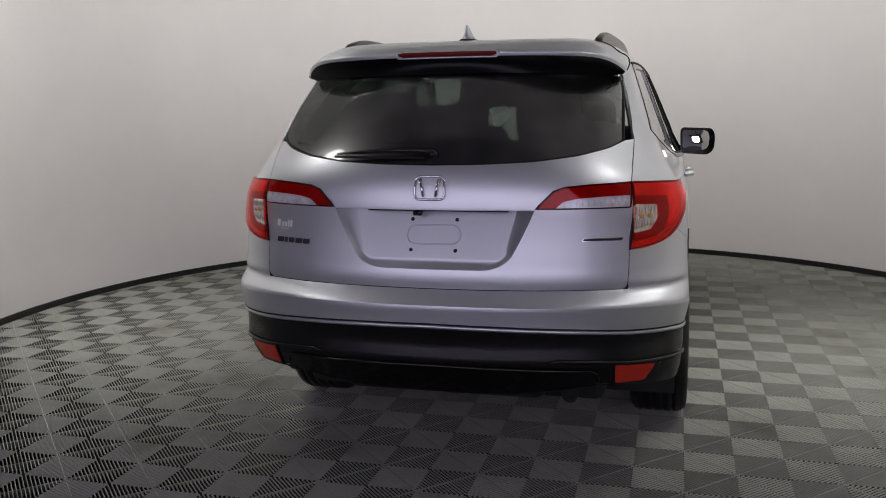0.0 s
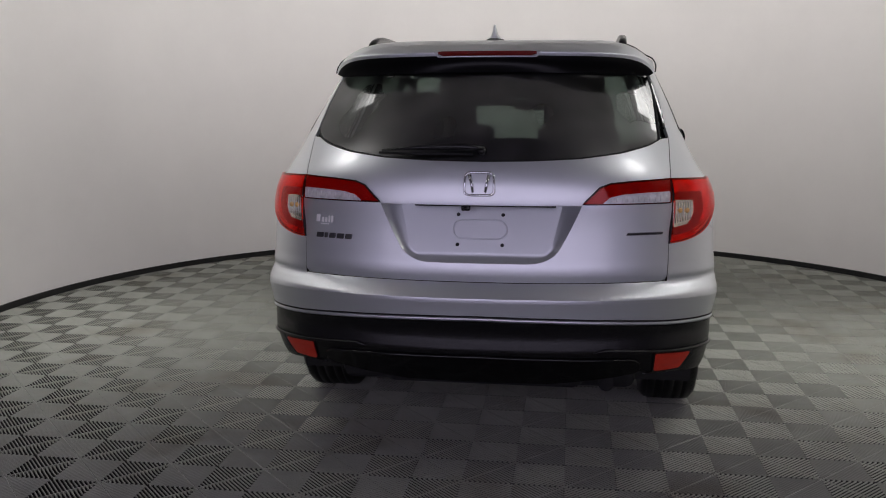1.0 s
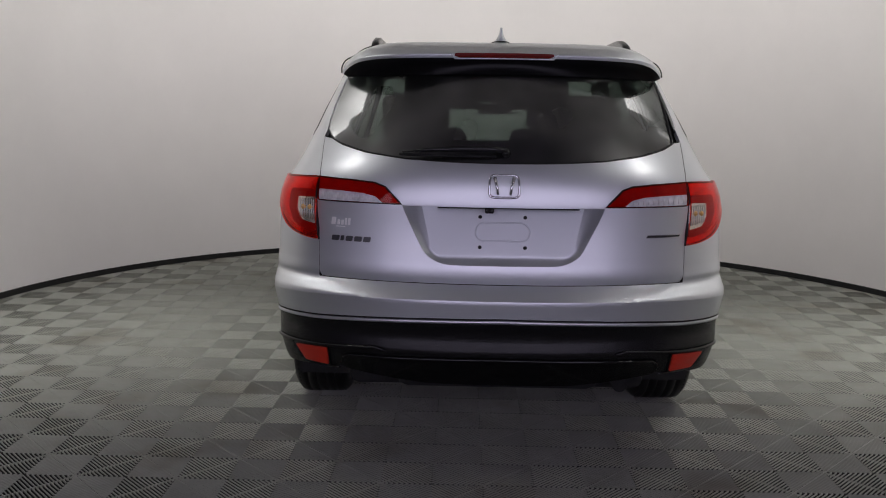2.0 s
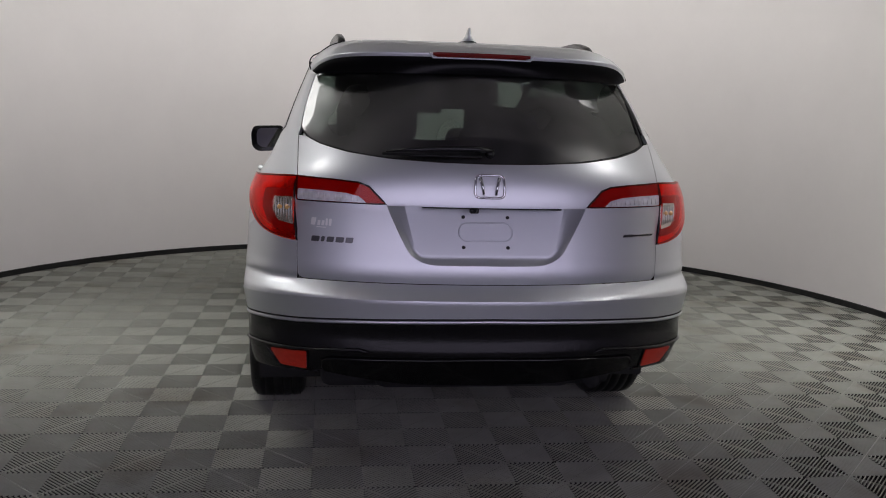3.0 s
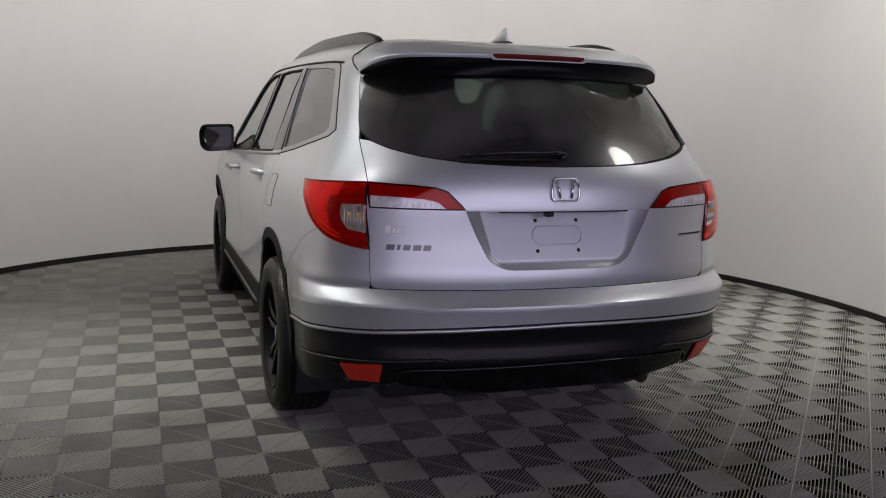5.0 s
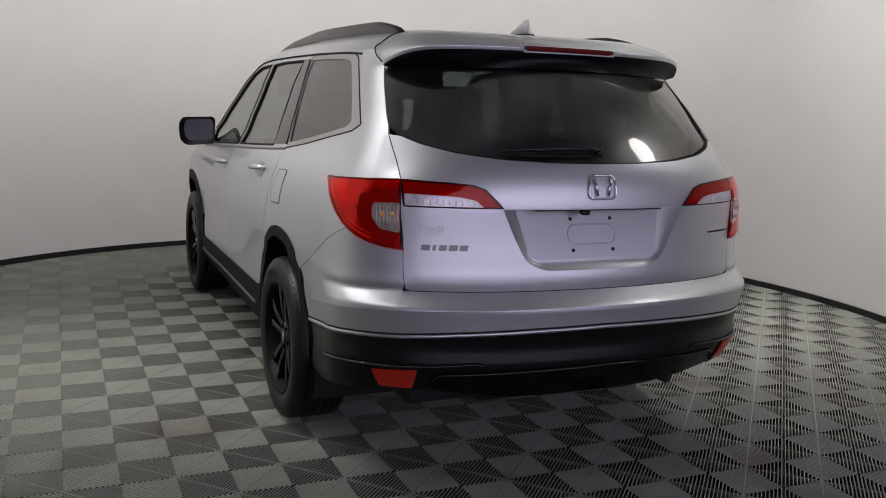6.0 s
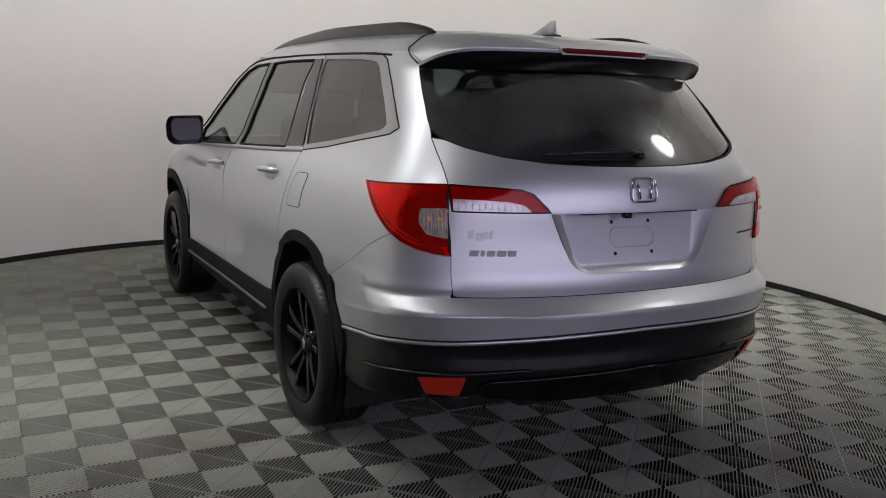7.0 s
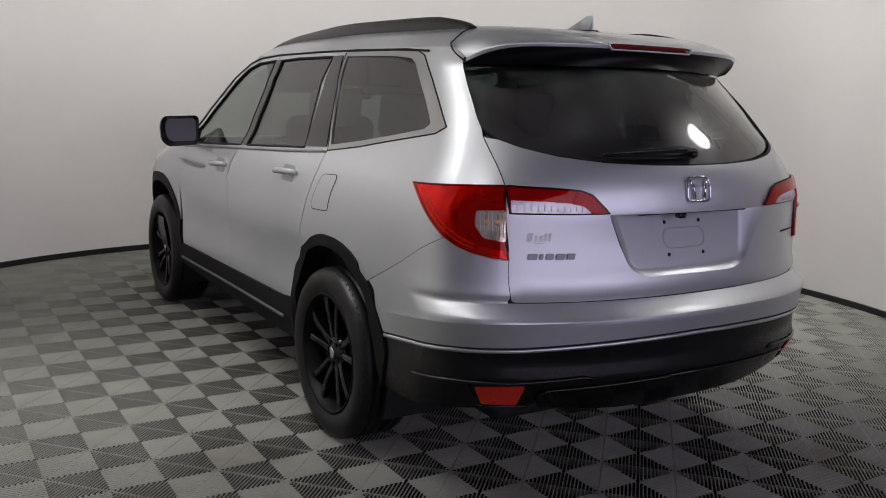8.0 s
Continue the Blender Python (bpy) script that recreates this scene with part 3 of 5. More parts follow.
part("border", sheet(inset(pane_pts, 0.003), [inset(pane_pts, 0.028)], pane_place, 0.0, 0.03, -0.006, 0.02), GLOSSBLACK, rear_pane, "black printed border")
seam("seal", pane_pts, rear_pane, 0.005, -0.008, closed=True)

# gaps round the tailgate
seam("gate_seal", gate_l[:-1] + flip(gate_l[:-1]), car, 0.007, -0.008)


# ---- lamps, built for the left and for the right ----
def both(f):
    for sg in (-1, 1):
        f(sg, (lambda pts: pts) if sg < 0 else flip)


def tail_lamps(sg, side):
    lamp = thing_part("tail_lamp", "red tail lamp with a clear chamber, wrapping the corner")
    outer_l = lamp_edge + X((-0.748, 1.2085))
    chamber = X((-0.756, 1.018), (-0.756, 1.128), (-0.838, 1.124), (-0.842, 1.07), (-0.82, 1.03))
    hole = dense(rounded(side(chamber), 0.012), 0.012)
    part("lens", sheet(dense(rounded(side(outer_l), 0.008), 0.015), [hole], skin, 0.012, 0.03, 0.014, 0.015), RED, lamp)
    part("clear_lens", sheet(hole, [], skin, 0.0, 0.02, 0.014, 0.012), CLEAR_LENS, lamp, "clear lens")
    panel("lamp_bowl", side(inset(dense(outer_l, 0.015), 0.003)), lamp, RED_BOWL, r=0.0, gap=0.0, lift=0.004, depth=0.006, step=0.03, edge=0.015, label="ribbed red reflector behind the lens")
    panel("clear_chamber", side(chamber), lamp, LENS_AMBER, r=0.012, gap=0.0, lift=0.0105, depth=0.006, edge=0.012, step=0.02, label="clear ribbed bulb chamber with an amber glint")
    for k in range(7):
        x = -0.765 - 0.0105 * k
        part("rib", tube([skin(-sg * ux(x, z), z, 0.0115) for z in (1.035 + 0.002 * k, 1.06, 1.09, 1.118)], 0.0017, 6), SATIN, lamp)
    for bx, bz in ((-0.782, 1.085), (-0.812, 1.083)):
        part("bulb", moved(lathe([(0.0, -0.010), (0.006, -0.0085), (0.010, -0.004), (0.011, 0.0)], 14, "Y"), Matrix.Translation(skin(-sg * ux(bx, bz), bz, 0.0105))), BULB, lamp, "amber bulb")
    # inner bevel line round the chamber
    ring = X((-0.757, 0.985), (-0.757, 1.158), (-0.872, 1.152), (-0.885, 1.08), (-0.855, 1.005))
    part("inner_lens", sheet(dense(rounded(side(ring), 0.02), 0.012), [dense(rounded(side(chamber), 0.012), 0.012)], skin, 0.006, 0.02, 0.0095, 0.012), RED_INNER, lamp, "red inner lens")
    # thin light guides that follow the lamp's outer edge under the lens
    for g in (0.016, 0.030):
        guide = [skin(p[0], p[1], 0.009) for p in dense(side(eased([q + Vector((0.39 * g, g)) for q in lamp_edge[2:7]], 6)), 0.02, False)]
        part("light_guide", tube(guide, 0.0028, 6), GUIDE, lamp, "bright light guide behind the lens")
    part("lamp_seal", tube([skin(p[0], p[1], 0.002) for p in dense(side(outer_l), 0.02)], 0.0045, 6, True), GAP, lamp)
    # light caught by the rim of the lens, put in as a pale tube
    part("lens_edge_glint", tube([skin(p[0], p[1], 0.011) for p in dense(side(eased(lamp_edge, 4)), 0.015, False)], 0.0026, 6), GUIDE, lamp, "rim of the lens with its glint as pale colour")
    # piece on the tailgate
    gl = thing_part("gate_lamp", "slim red and clear lamp on the tailgate")
    inner_l = X((-0.7455, 1.2085), (-0.60, 1.203), (-0.51, 1.1965), (-0.468, 1.182), (-0.403, 1.1185), (-0.7455, 1.1185))
    strip = X((-0.742, 1.1605), (-0.64, 1.1585), (-0.555, 1.1535), (-0.505, 1.143), (-0.475, 1.1215), (-0.742, 1.1215))
    part("lens", sheet(dense(rounded(side(inner_l), [0.004, 0, 0.01, 0.02, 0.006, 0.004]), 0.015), [dense(rounded(side(strip), 0.004), 0.015)], skin, 0.012, 0.025, 0.014, 0.015), RED, gl)
    panel("lamp_bowl", side(inset(dense(inner_l, 0.015), 0.003)), gl, RED_INNER, r=0.0, gap=0.0, lift=0.004, depth=0.006, step=0.03, edge=0.015)
    panel("clear_strip", side(strip), gl, LENS_WHITE, r=0.004, gap=0.0, lift=0.009, depth=0.01, edge=0.012, step=0.02, label="clear white lamp strip")
    for k in range(11):
        x = -0.725 + 0.0215 * k
        part("rib", tube([skin(-sg * ux(x, z), z, 0.0095) for z in (1.127, 1.15 - 0.0008 * k)], 0.0018, 6), LENS_WHITE, gl)
    part("lamp_seal", tube([skin(p[0], p[1], 0.003) for p in dense(side(inner_l), 0.02)], 0.004, 6, True), GAP, gl)


def thing_part(name, label):
    e = new(name)
    e.parent = car
    e.empty_display_size = 0.05
    e["label"] = label
    return e


both(tail_lamps)


# ---- rear bumper ----
bump_gap = YD((0.700, 0.779), (0.60, 0.826), (0.45, 0.896), (0.232, 1.018))
bump_top = bump_gap + lamp_low[::-1][1:] + X((-GATE_X, 0.94), (-GATE_X, 0.90), (-0.742, 0.803), (-0.40, 0.803))
fold = Y((0.634, 0.671), (0.56, 0.685), (0.48, 0.697), (0.36, 0.714), (0.25, 0.728), (0.17, 0.733), (0.10, 0.738)) + X((-0.72, 0.7445), (-0.60, 0.747), (-0.45, 0.7495), (-0.25, 0.7515), (0, 0.752))
bumper = panel("bumper", fold[::-1][1:] + Y((0.64, 0.68)) + bump_top + flip(Y((0.64, 0.68)) + bump_top) + flip(fold[::-1]), car, PAINT, r=0.003, gap=0.0, depth=0.02, label="silver upper bumper with a slanted ledge", step=0.009, edge=0.012)
panel("bumper_face", fold + flip(fold[:-1]) + flip(bumper_low[:-1])[:-1] + bumper_low, car, PAINT, r=0.002, gap=0.0, depth=0.02, label="silver face of the bumper under the fold", step=0.012, edge=0.012)
# black lower bumper
low_edge = Y((0.68, 0.50), (0.665, 0.37)) + Y((0.50, 0.365), (0.35, 0.38), (0.22, 0.395)) + X((-0.78, 0.41), (-0.68, 0.425), (-0.645, 0.43), (-0.625, 0.488))
black_pts = flip(bumper_low)[:-1] + bumper_low + low_edge + flip(low_edge)
lower = panel("lower_bumper", black_pts, car, BLACK, r=0.004, gap=0.0, lift=-0.004, depth=0.02, label="black plastic lower bumper", step=0.03)
lip_line = flip(bumper_low)[:-1] + bumper_low
seam("bumper_groove", lip_line, car, 0.004, -0.001, GAP)
seam("bumper_lip", [Vector((p[0], p[1] - 0.011)) for p in lip_line], car, 0.009, -0.004, PAINT, label="rounded silver lip over the black lower bumper")
# hitch cover in the middle of the lower bumper
cov = X((-0.642, 0.482), (-0.615, 0.4965), (-0.3, 0.507), (0, 0.512), (0.3, 0.507), (0.615, 0.4965), (0.642, 0.482), (0.64, 0.43), (0.3, 0.385), (-0.3, 0.385), (-0.64, 0.43))
panel("hitch_cover", cov, car, GLOSSBLACK, r=[0.01, 0.01, 0, 0, 0, 0.01, 0.01, 0.02, 0, 0, 0.02], gap=0.0, lift=0.004, depth=0.03, label="gloss black hitch cover")
seam("cover_edge", X((-0.645, 0.45), (-0.64, 0.482), (-0.615, 0.4965), (-0.3, 0.507), (0, 0.512), (0.3, 0.507), (0.615, 0.4965), (0.64, 0.482), (0.645, 0.45)), car, 0.0055, 0.004, GLOSSBLACK, label="rounded gloss black edge")


def bumper_details(sg, side):
    refl = X((-0.706, 0.517), (-0.704, 0.434), (-0.81, 0.436), (-0.85, 0.507))
    panel("reflector", side(refl), car, REFLECTOR, r=0.008, gap=0.0, lift=0.006, depth=0.012, edge=0.012, step=0.02, label="red bumper reflector")
    pocket = X((-0.700, 0.523), (-0.698, 0.424), (-0.815, 0.425), (-0.868, 0.513))
    part("reflector_surround", sheet(dense(rounded(side(pocket), 0.01), 0.012), [dense(rounded(side(refl), 0.008), 0.012)], skin, 0.008, 0.02, 0.001, 0.012), GLOSSBLACK, car)
    ridge = X((-0.46, 0.530), (-0.50, 0.540), (-0.60, 0.534), (-0.67, 0.529), (-0.76, 0.523), (-0.86, 0.521)) + Y((0.19, 0.518), (0.27, 0.510), (0.38, 0.498))
    rr = [0.002] + [0.007] * (len(dense(side(ridge), 0.03, False)) - 2) + [0.002]
    part("bumper_ridge", tube([skin(p[0], p[1], -0.001) for p in dense(side(ridge), 0.03, False)], rr, 8), BLACK, car, "raised black ridge")
    low = X((-0.66, 0.420), (-0.69, 0.421), (-0.815, 0.421), (-0.872, 0.508))
    part("lower_ridge", tube([skin(p[0], p[1], -0.001) for p in dense(side(low), 0.03, False)], 0.004, 8), GLOSSBLACK, car)


both(bumper_details)


# ---- sides ----
BELT = [(0.50, 1.388), (0.75, 1.333), (1.0, 1.295), (1.30, 1.252), (1.8, 1.223), (2.29, 1.200), (2.8, 1.172), (3.36, 1.142)]


def belt(y):
    return float(np.interp(y, [b[0] for b in BELT], [b[1] for b in BELT]))


Q_GLASS = YD((1.255, 1.274), (1.0, 1.307), (0.80, 1.338), (0.545, 1.380), (0.512, 1.402), (0.60, 1.478), (0.69, 1.548), (0.79, 1.630), (0.84, 1.652), (1.0, 1.663), (1.425, 1.668))
Q_FRAME = YD((1.262, 1.249), (1.0, 1.283), (0.75, 1.324), (0.455, 1.369), (0.412, 1.395), (0.50, 1.470), (0.605, 1.556), (0.745, 1.662), (0.80, 1.679), (1.0, 1.686), (1.445, 1.689))
R_GLASS = YD((1.512, 1.247), (1.90, 1.226), (2.255, 1.208), (2.24, 1.40), (2.225, 1.657), (2.0, 1.666), (1.575, 1.668))
F_GLASS = YD((2.335, 1.204), (2.8, 1.180), (3.27, 1.158), (3.20, 1.235), (2.98, 1.42), (2.82, 1.545), (2.70, 1.61), (2.56, 1.645), (2.31, 1.657), (2.32, 1.40))


def sides(sg, side):
    # quarter panel with its window hole
    q = bump_gap + lamp_edge[5:] + X((-0.748, 1.2085), (-GATE_X, 1.37)) + glass_side_l + X((-0.672, 1.655)) \
        + Y((0.42, ZT), (0.8, ZT)) + door_back + eased(arch_out[2:8])[::-1]
    panel("quarter_panel", side(q), car, PAINT, [dense(rounded(side(Q_FRAME), 0.012), 0.02)], r=0.004, gap=0.0025, label="silver quarter panel")
    part("pillar_trim", sheet(dense(side(inset(dense(q, 0.03), 0.004)), 0.03), [dense(rounded(side(Q_FRAME), 0.012), 0.03)], skin, 0.0, 0.06, -0.026, 0.03), CABIN_GREY, car, "dark inner pillar trim")
    # rear door
    d = door_back[:-1] + eased(arch_out[7:]) + YD((1.60, 0.515), (2.418, 0.512), (2.425, 0.8), (2.428, 1.05), (2.36, 1.20), (2.31, 1.24), (2.28, 1.40), (2.265, ZT))
    panel("rear_door", side(d), car, PAINT, [dense(rounded(side(R_GLASS), 0.008), 0.02)], r=0.008, gap=0.0025, label="silver rear door")
    part("door_trim", sheet(dense(side(inset(dense(d, 0.03), 0.004)), 0.03), [dense(rounded(side(R_GLASS), 0.008), 0.03)], skin, 0.0, 0.06, -0.026, 0.03), CABIN_GREY, car, "dark inner door trim")
    f = YD((2.265, ZT), (2.28, 1.40), (2.31, 1.24), (2.36, 1.20), (2.428, 1.05), (2.425, 0.8), (2.418, 0.512), (3.36, 0.492), (3.385, 0.60), (3.40, 0.85), (3.43, 1.0), (3.40, 1.14), (3.26, 1.24), (3.03, 1.43), (2.87, 1.56), (2.72, 1.64), (2.60, 1.675))
    panel("front_door", side(f), car, PAINT, [dense(rounded(side(F_GLASS), 0.008), 0.02)], r=0.008, gap=0.0025, label="silver front door")
    part("door_trim", sheet(dense(side(inset(dense(f, 0.03), 0.004)), 0.03), [dense(rounded(side(F_GLASS), 0.008), 0.03)], skin, 0.0, 0.06, -0.026, 0.03), CABIN_GREY, car, "dark inner door trim")
    fen = Y((3.43, 1.0), (3.40, 0.85), (3.43, 0.64)) + eased(farch_out[1:-1])[1:] + Y((4.40, 0.62), (4.52, 0.62), (4.60, 0.75), (4.45, 0.98), (4.2, 1.03), (3.8, 1.10), (3.45, 1.14))
    panel("fender", side(fen), car, PAINT, r=0.008, gap=0.0025, label="silver front fender")
    # glass
    w = panel("quarter_window", side(Q_GLASS), car, SIDE_PANE, r=0.012, gap=0.0, lift=-0.004, depth=0.0, label="dark tinted quarter window")
    part("frame", sheet(dense(rounded(side(Q_FRAME), 0.012), 0.015), [dense(rounded(side(Q_GLASS), 0.012), 0.015)], skin, 0.01, 0.02, 0.002, 0.015), SATIN, w, "satin chrome window frame")
    seam("frame_seal", side(Q_FRAME), w, 0.0035, 0.0, closed=True)
    w = panel("rear_door_window", side(R_GLASS), car, SIDE_PANE, r=0.008, gap=0.0, lift=-0.005, depth=0.0, label="dark tinted door window")
    seam("seal", side(R_GLASS), w, 0.006, 0.0, closed=True)
    w = panel("front_door_window", side(F_GLASS), car, FRONT_PANE, r=0.008, gap=0.0, lift=-0.005, depth=0.0, label="tinted front door window")
    seam("seal", side(F_GLASS), w, 0.006, 0.0, closed=True)
    # dark pillar covers between the windows
    panel("pillar_cover", side(YD((1.282, 1.262), (1.508, 1.249), (1.540, 1.45), (1.568, 1.669), (1.466, 1.673), (1.378, 1.47))), car, GLOSSBLACK, r=0.003, gap=0.002, lift=0.006, depth=0.006, label="grey gloss pillar cover")
    panel("pillar_cover", side(YD((2.262, 1.207), (2.33, 1.203), (2.313, 1.40), (2.303, 1.657), (2.232, 1.659), (2.247, 1.40))), car, GLOSSBLACK, r=0.003, gap=0.0, lift=0.003, depth=0.006, label="gloss black pillar cover")
    panel("mirror_sail", side(YD((3.285, 1.154), (3.205, 1.240), (3.17, 1.235), (3.11, 1.166))), car, GLOSSBLACK, r=0.004, gap=0.0, lift=0.004, depth=0.006, label="black corner cover behind the mirror")
    # bright strip under the windows and dark line over them
    seam("belt_trim", side(Y(*[(y, belt(y) - 0.010) for y in (1.262, 1.55, 1.8, 2.05, 2.29, 2.55, 2.8, 3.1, 3.33)])), car, 0.0095, 0.001, SATIN, label="satin chrome strip under the windows")
    seam("roof_drip", side(YD((0.72, 1.6785), (0.9, 1.688), (1.3, 1.693), (1.8, 1.693), (2.3, 1.686), (2.55, 1.672), (2.72, 1.642), (2.87, 1.568), (3.03, 1.44), (3.26, 1.25))), car, 0.005, 0.002, GAP, label="dark roof drip line")
    # seams
    seam("door_gap", side(door_back), car, 0.006, -0.009)
    seam("door_gap", side(YD((2.268, 1.66), (2.28, 1.40), (2.31, 1.24), (2.36, 1.20), (2.428, 1.05), (2.425, 0.8), (2.418, 0.52))), car, 0.006, -0.009)
    seam("fender_gap", side(Y((3.40, 1.14), (3.43, 1.0), (3.40, 0.85), (3.385, 0.6))), car, 0.006, -0.009)
    seam("bumper_gap", side(bump_gap), car, 0.006, -0.008)
    # fuel flap: a thin sunken outline
    flap = rounded(side(Y((1.196, 1.153), (1.055, 1.160), (1.095, 1.003), (1.262, 0.995))), 0.025)
    part("fuel_flap", sheet(dense(flap, 0.012), [], skin, 0.003, 0.03, 0.0015, 0.012), PAINT, car, "silver fuel flap") if sg < 0 else None
    if sg < 0:
        part("flap_gap", tube([skin(p[0], p[1], 0.0) for p in dense(flap, 0.012)], 0.0022, 6, True), GAP, car)
    # black wheel arch edges and lower door cladding
    ar = eased(arch_out) + Y((1.525, 0.36)) + eased(arch_in)[::-1]
    panel("wheel_arch_trim", side(ar), car, CLADDING, r=0.0, gap=0.0, lift=0.006, depth=0.05, label="black wheel arch trim", step=0.03)
    fa = eased(farch_out) + eased(farch_in)[::-1]
    panel("wheel_arch_trim", side(fa), car, CLADDING, r=0.0, gap=0.0, lift=0.006, depth=0.05, label="black wheel arch trim", step=0.03)
    clad = Y((1.475, 0.545), (1.60, 0.532), (2.4, 0.518), (3.38, 0.500), (3.44, 0.36), (2.4, 0.345), (1.48, 0.335))
    panel("sill_cladding", side(clad), car, CLADDING, r=0.006, gap=0.0, lift=0.010, depth=0.04, label="black plastic sill cladding")
    seam("sill_strip", side(Y((1.58, 0.43), (2.4, 0.425), (3.38, 0.41))), car, 0.009, 0.012, SILL, label="sill strip, its floor reflection put in as dull grey")
    # wheel wells
    for hy in HUB_Y:
        n = 28
        bm = bmesh.new()
        rings = []
        for xx in (0.50, 0.93):
            rings.append([bm.verts.new((sg * xx, hy + 0.475 * math.cos(radians(-20 + 220 * i / n)), HUB_Z + 0.475 * math.sin(radians(-20 + 220 * i / n)))) for i in range(n + 1)])
        for i in range(n):
            bm.faces.new((rings[0][i], rings[0][i + 1], rings[1][i + 1], rings[1][i]))
        bm.faces.new(rings[0])
        part("wheel_well", bm, UNDER, car)
    # door handles
    for hy, hz in ((1.585, 1.125), (2.59, 1.078)):
        h = new("door_handle")
        h.parent = car
        h["label"] = "silver door handle over a shallow cup"
        line = [skin(-sg * uy(hy + d, hz + 0.012 * d / 0.115 * -0.5), hz - 0.006 * d / 0.115, l) for d, l in ((-0.118, 0.004), (-0.105, 0.024), (-0.06, 0.036), (0, 0.038), (0.06, 0.036), (0.105, 0.024), (0.118, 0.004))]
        part("grip", tube(line, [0.009, 0.011, 0.0125, 0.0125, 0.0125, 0.011, 0.009], 10, squash=1.2), PAINT, h)
        cup = rounded(side(Y((hy - 0.085, hz - 0.04), (hy + 0.06, hz - 0.04), (hy + 0.06, hz + 0.035), (hy - 0.085, hz + 0.035))), 0.03)
        part("cup", sheet(dense(cup, 0.012), [], lambda u, z, l: skin(u, z, l - 0.0), 0.002, 0.02, 0.0012, 0.012), SATIN, h)


both(sides)

# ---- front: hood, grille face, windscreen (seen from behind only) ----
UF = LEN_R + LEN_S


def front_band(z0, z1, u0, name, mat, label, lift=0.0, nz=10):
    bm = bmesh.new()
    us = [u0 + (UF + LEN_F - u0) * i / 24 for i in range(25)]
    cols = us + [-u for u in us[::-1][1:]]
    grid = [[bm.verts.new(skin(u if abs(u) < UF + LEN_F - 1e-6 else UF + LEN_F - 1e-4, z0 + (z1 - z0) * j / nz, lift)) for u in cols] for j in range(nz + 1)]
    for p, q in zip(grid, grid[1:]):
        for i in range(len(cols) - 1):
            bm.faces.new((p[i], p[i + 1], q[i + 1], q[i]))
    bmesh.ops.remove_doubles(bm, verts=bm.verts[:], dist=0.0005)
    bmesh.ops.recalc_face_normals(bm, faces=bm.faces[:])
    return part(name, bm, mat, car, label)


front_band(1.0, 1.152, LEN_R + 2.35, "hood", PAINT, "silver hood", nz=16)
front_band(0.60, 0.99, UF + 0.22, "front_bumper", PAINT, "silver front bumper")
front_band(0.30, 0.60, UF - 0.02, "front_lower_bumper", BLACK, "black lower front bumper", lift=-0.004)
front_band(0.70, 0.90, UF + 0.75, "grille", GLOSSBLACK, "black front grille", lift=0.006)
front_band(1.16, 1.69, UF + 0.06, "windscreen", GLASS_CLEAR, "clear windscreen", nz=14)
for sg in (-1, 1):
    lampf = [Vector((sg * (UF + u), z)) for u, z in ((0.28, 0.80), (0.74, 0.78), (0.74, 0.88), (0.28, 0.92))]
    panel("headlamp", lampf if sg > 0 else lampf[::-1], car, LENS_WHITE, r=0.02, gap=0.0, lift=0.008, depth=0.01, label="clear headlamp")
    pil = YD((3.42, 1.15), (3.28, 1.235), (3.03, 1.43), (2.87, 1.565), (2.72, 1.645), (2.62, 1.68), (2.70, 1.70)) + [Vector((-UF - 0.075, 1.66)), Vector((-UF - 0.075, 1.45)), Vector((-UF - 0.075, 1.17))]
    panel("front_pillar", pil if sg < 0 else flip(pil), car, PAINT, r=0.004, gap=0.0, lift=0.001, depth=0.02, label="silver windscreen pillar")


# ---- roof, spoiler, rails, aerial ----
def roof_r(x, y):
    a, y0, y1 = SIDE(ZT) * swell(y, ZT), REAR(ZT) + RB, FRONT(ZT) - FB(ZT)
    r = abs(x) / a
    if y < y0:
        n = RN(ZT)
        r = (r ** n + ((y0 - y) / RB) ** n) ** (1 / n)
    elif y > y1:
        r = (r ** FN + ((y - y1) / FB(ZT)) ** FN) ** (1 / FN)
    return r


def roof_z(x, y):
    h = float(np.interp(y, [0.2, 0.6, 1.0, 1.6, 2.3, 3.0], [0.066, 0.093, 0.105, 0.110, 0.092, 0.037]))
    return ZT + h * (1 - min(1, roof_r(x, y)) ** 9)


def roof_place(x, y, lift=0.0):
    return Vector((x, y, roof_z(x, y) + lift))


roof_line = []
for i in range(0, 400):
    u = -(UF + LEN_F - 0.002) + i / 399 * 2 * (UF + LEN_F - 0.002)
    p = outer(u, ZT)
    roof_line.append(Vector((p.x, p.y)))
part("roof", sheet(inset(roof_line, 0.0012), [], roof_place, 0.012, 0.05, 0.0, 0.03), PAINT, car, "silver roof")


def edge_y(x):
    return 0.225 + 0.46 * (1 - max(0, 1 - (abs(x) / 0.728) ** 3) ** (1 / 3))


def edge_z(x):
    s = min(1.0, abs(x) / 0.70)
    return 1.718 - 0.012 * s ** 2 - 0.056 * s ** 13


bm = bmesh.new()
xs = [0.70 * math.sin(math.pi / 2 * (-1 + i / 36)) for i in range(73)]
rings = []
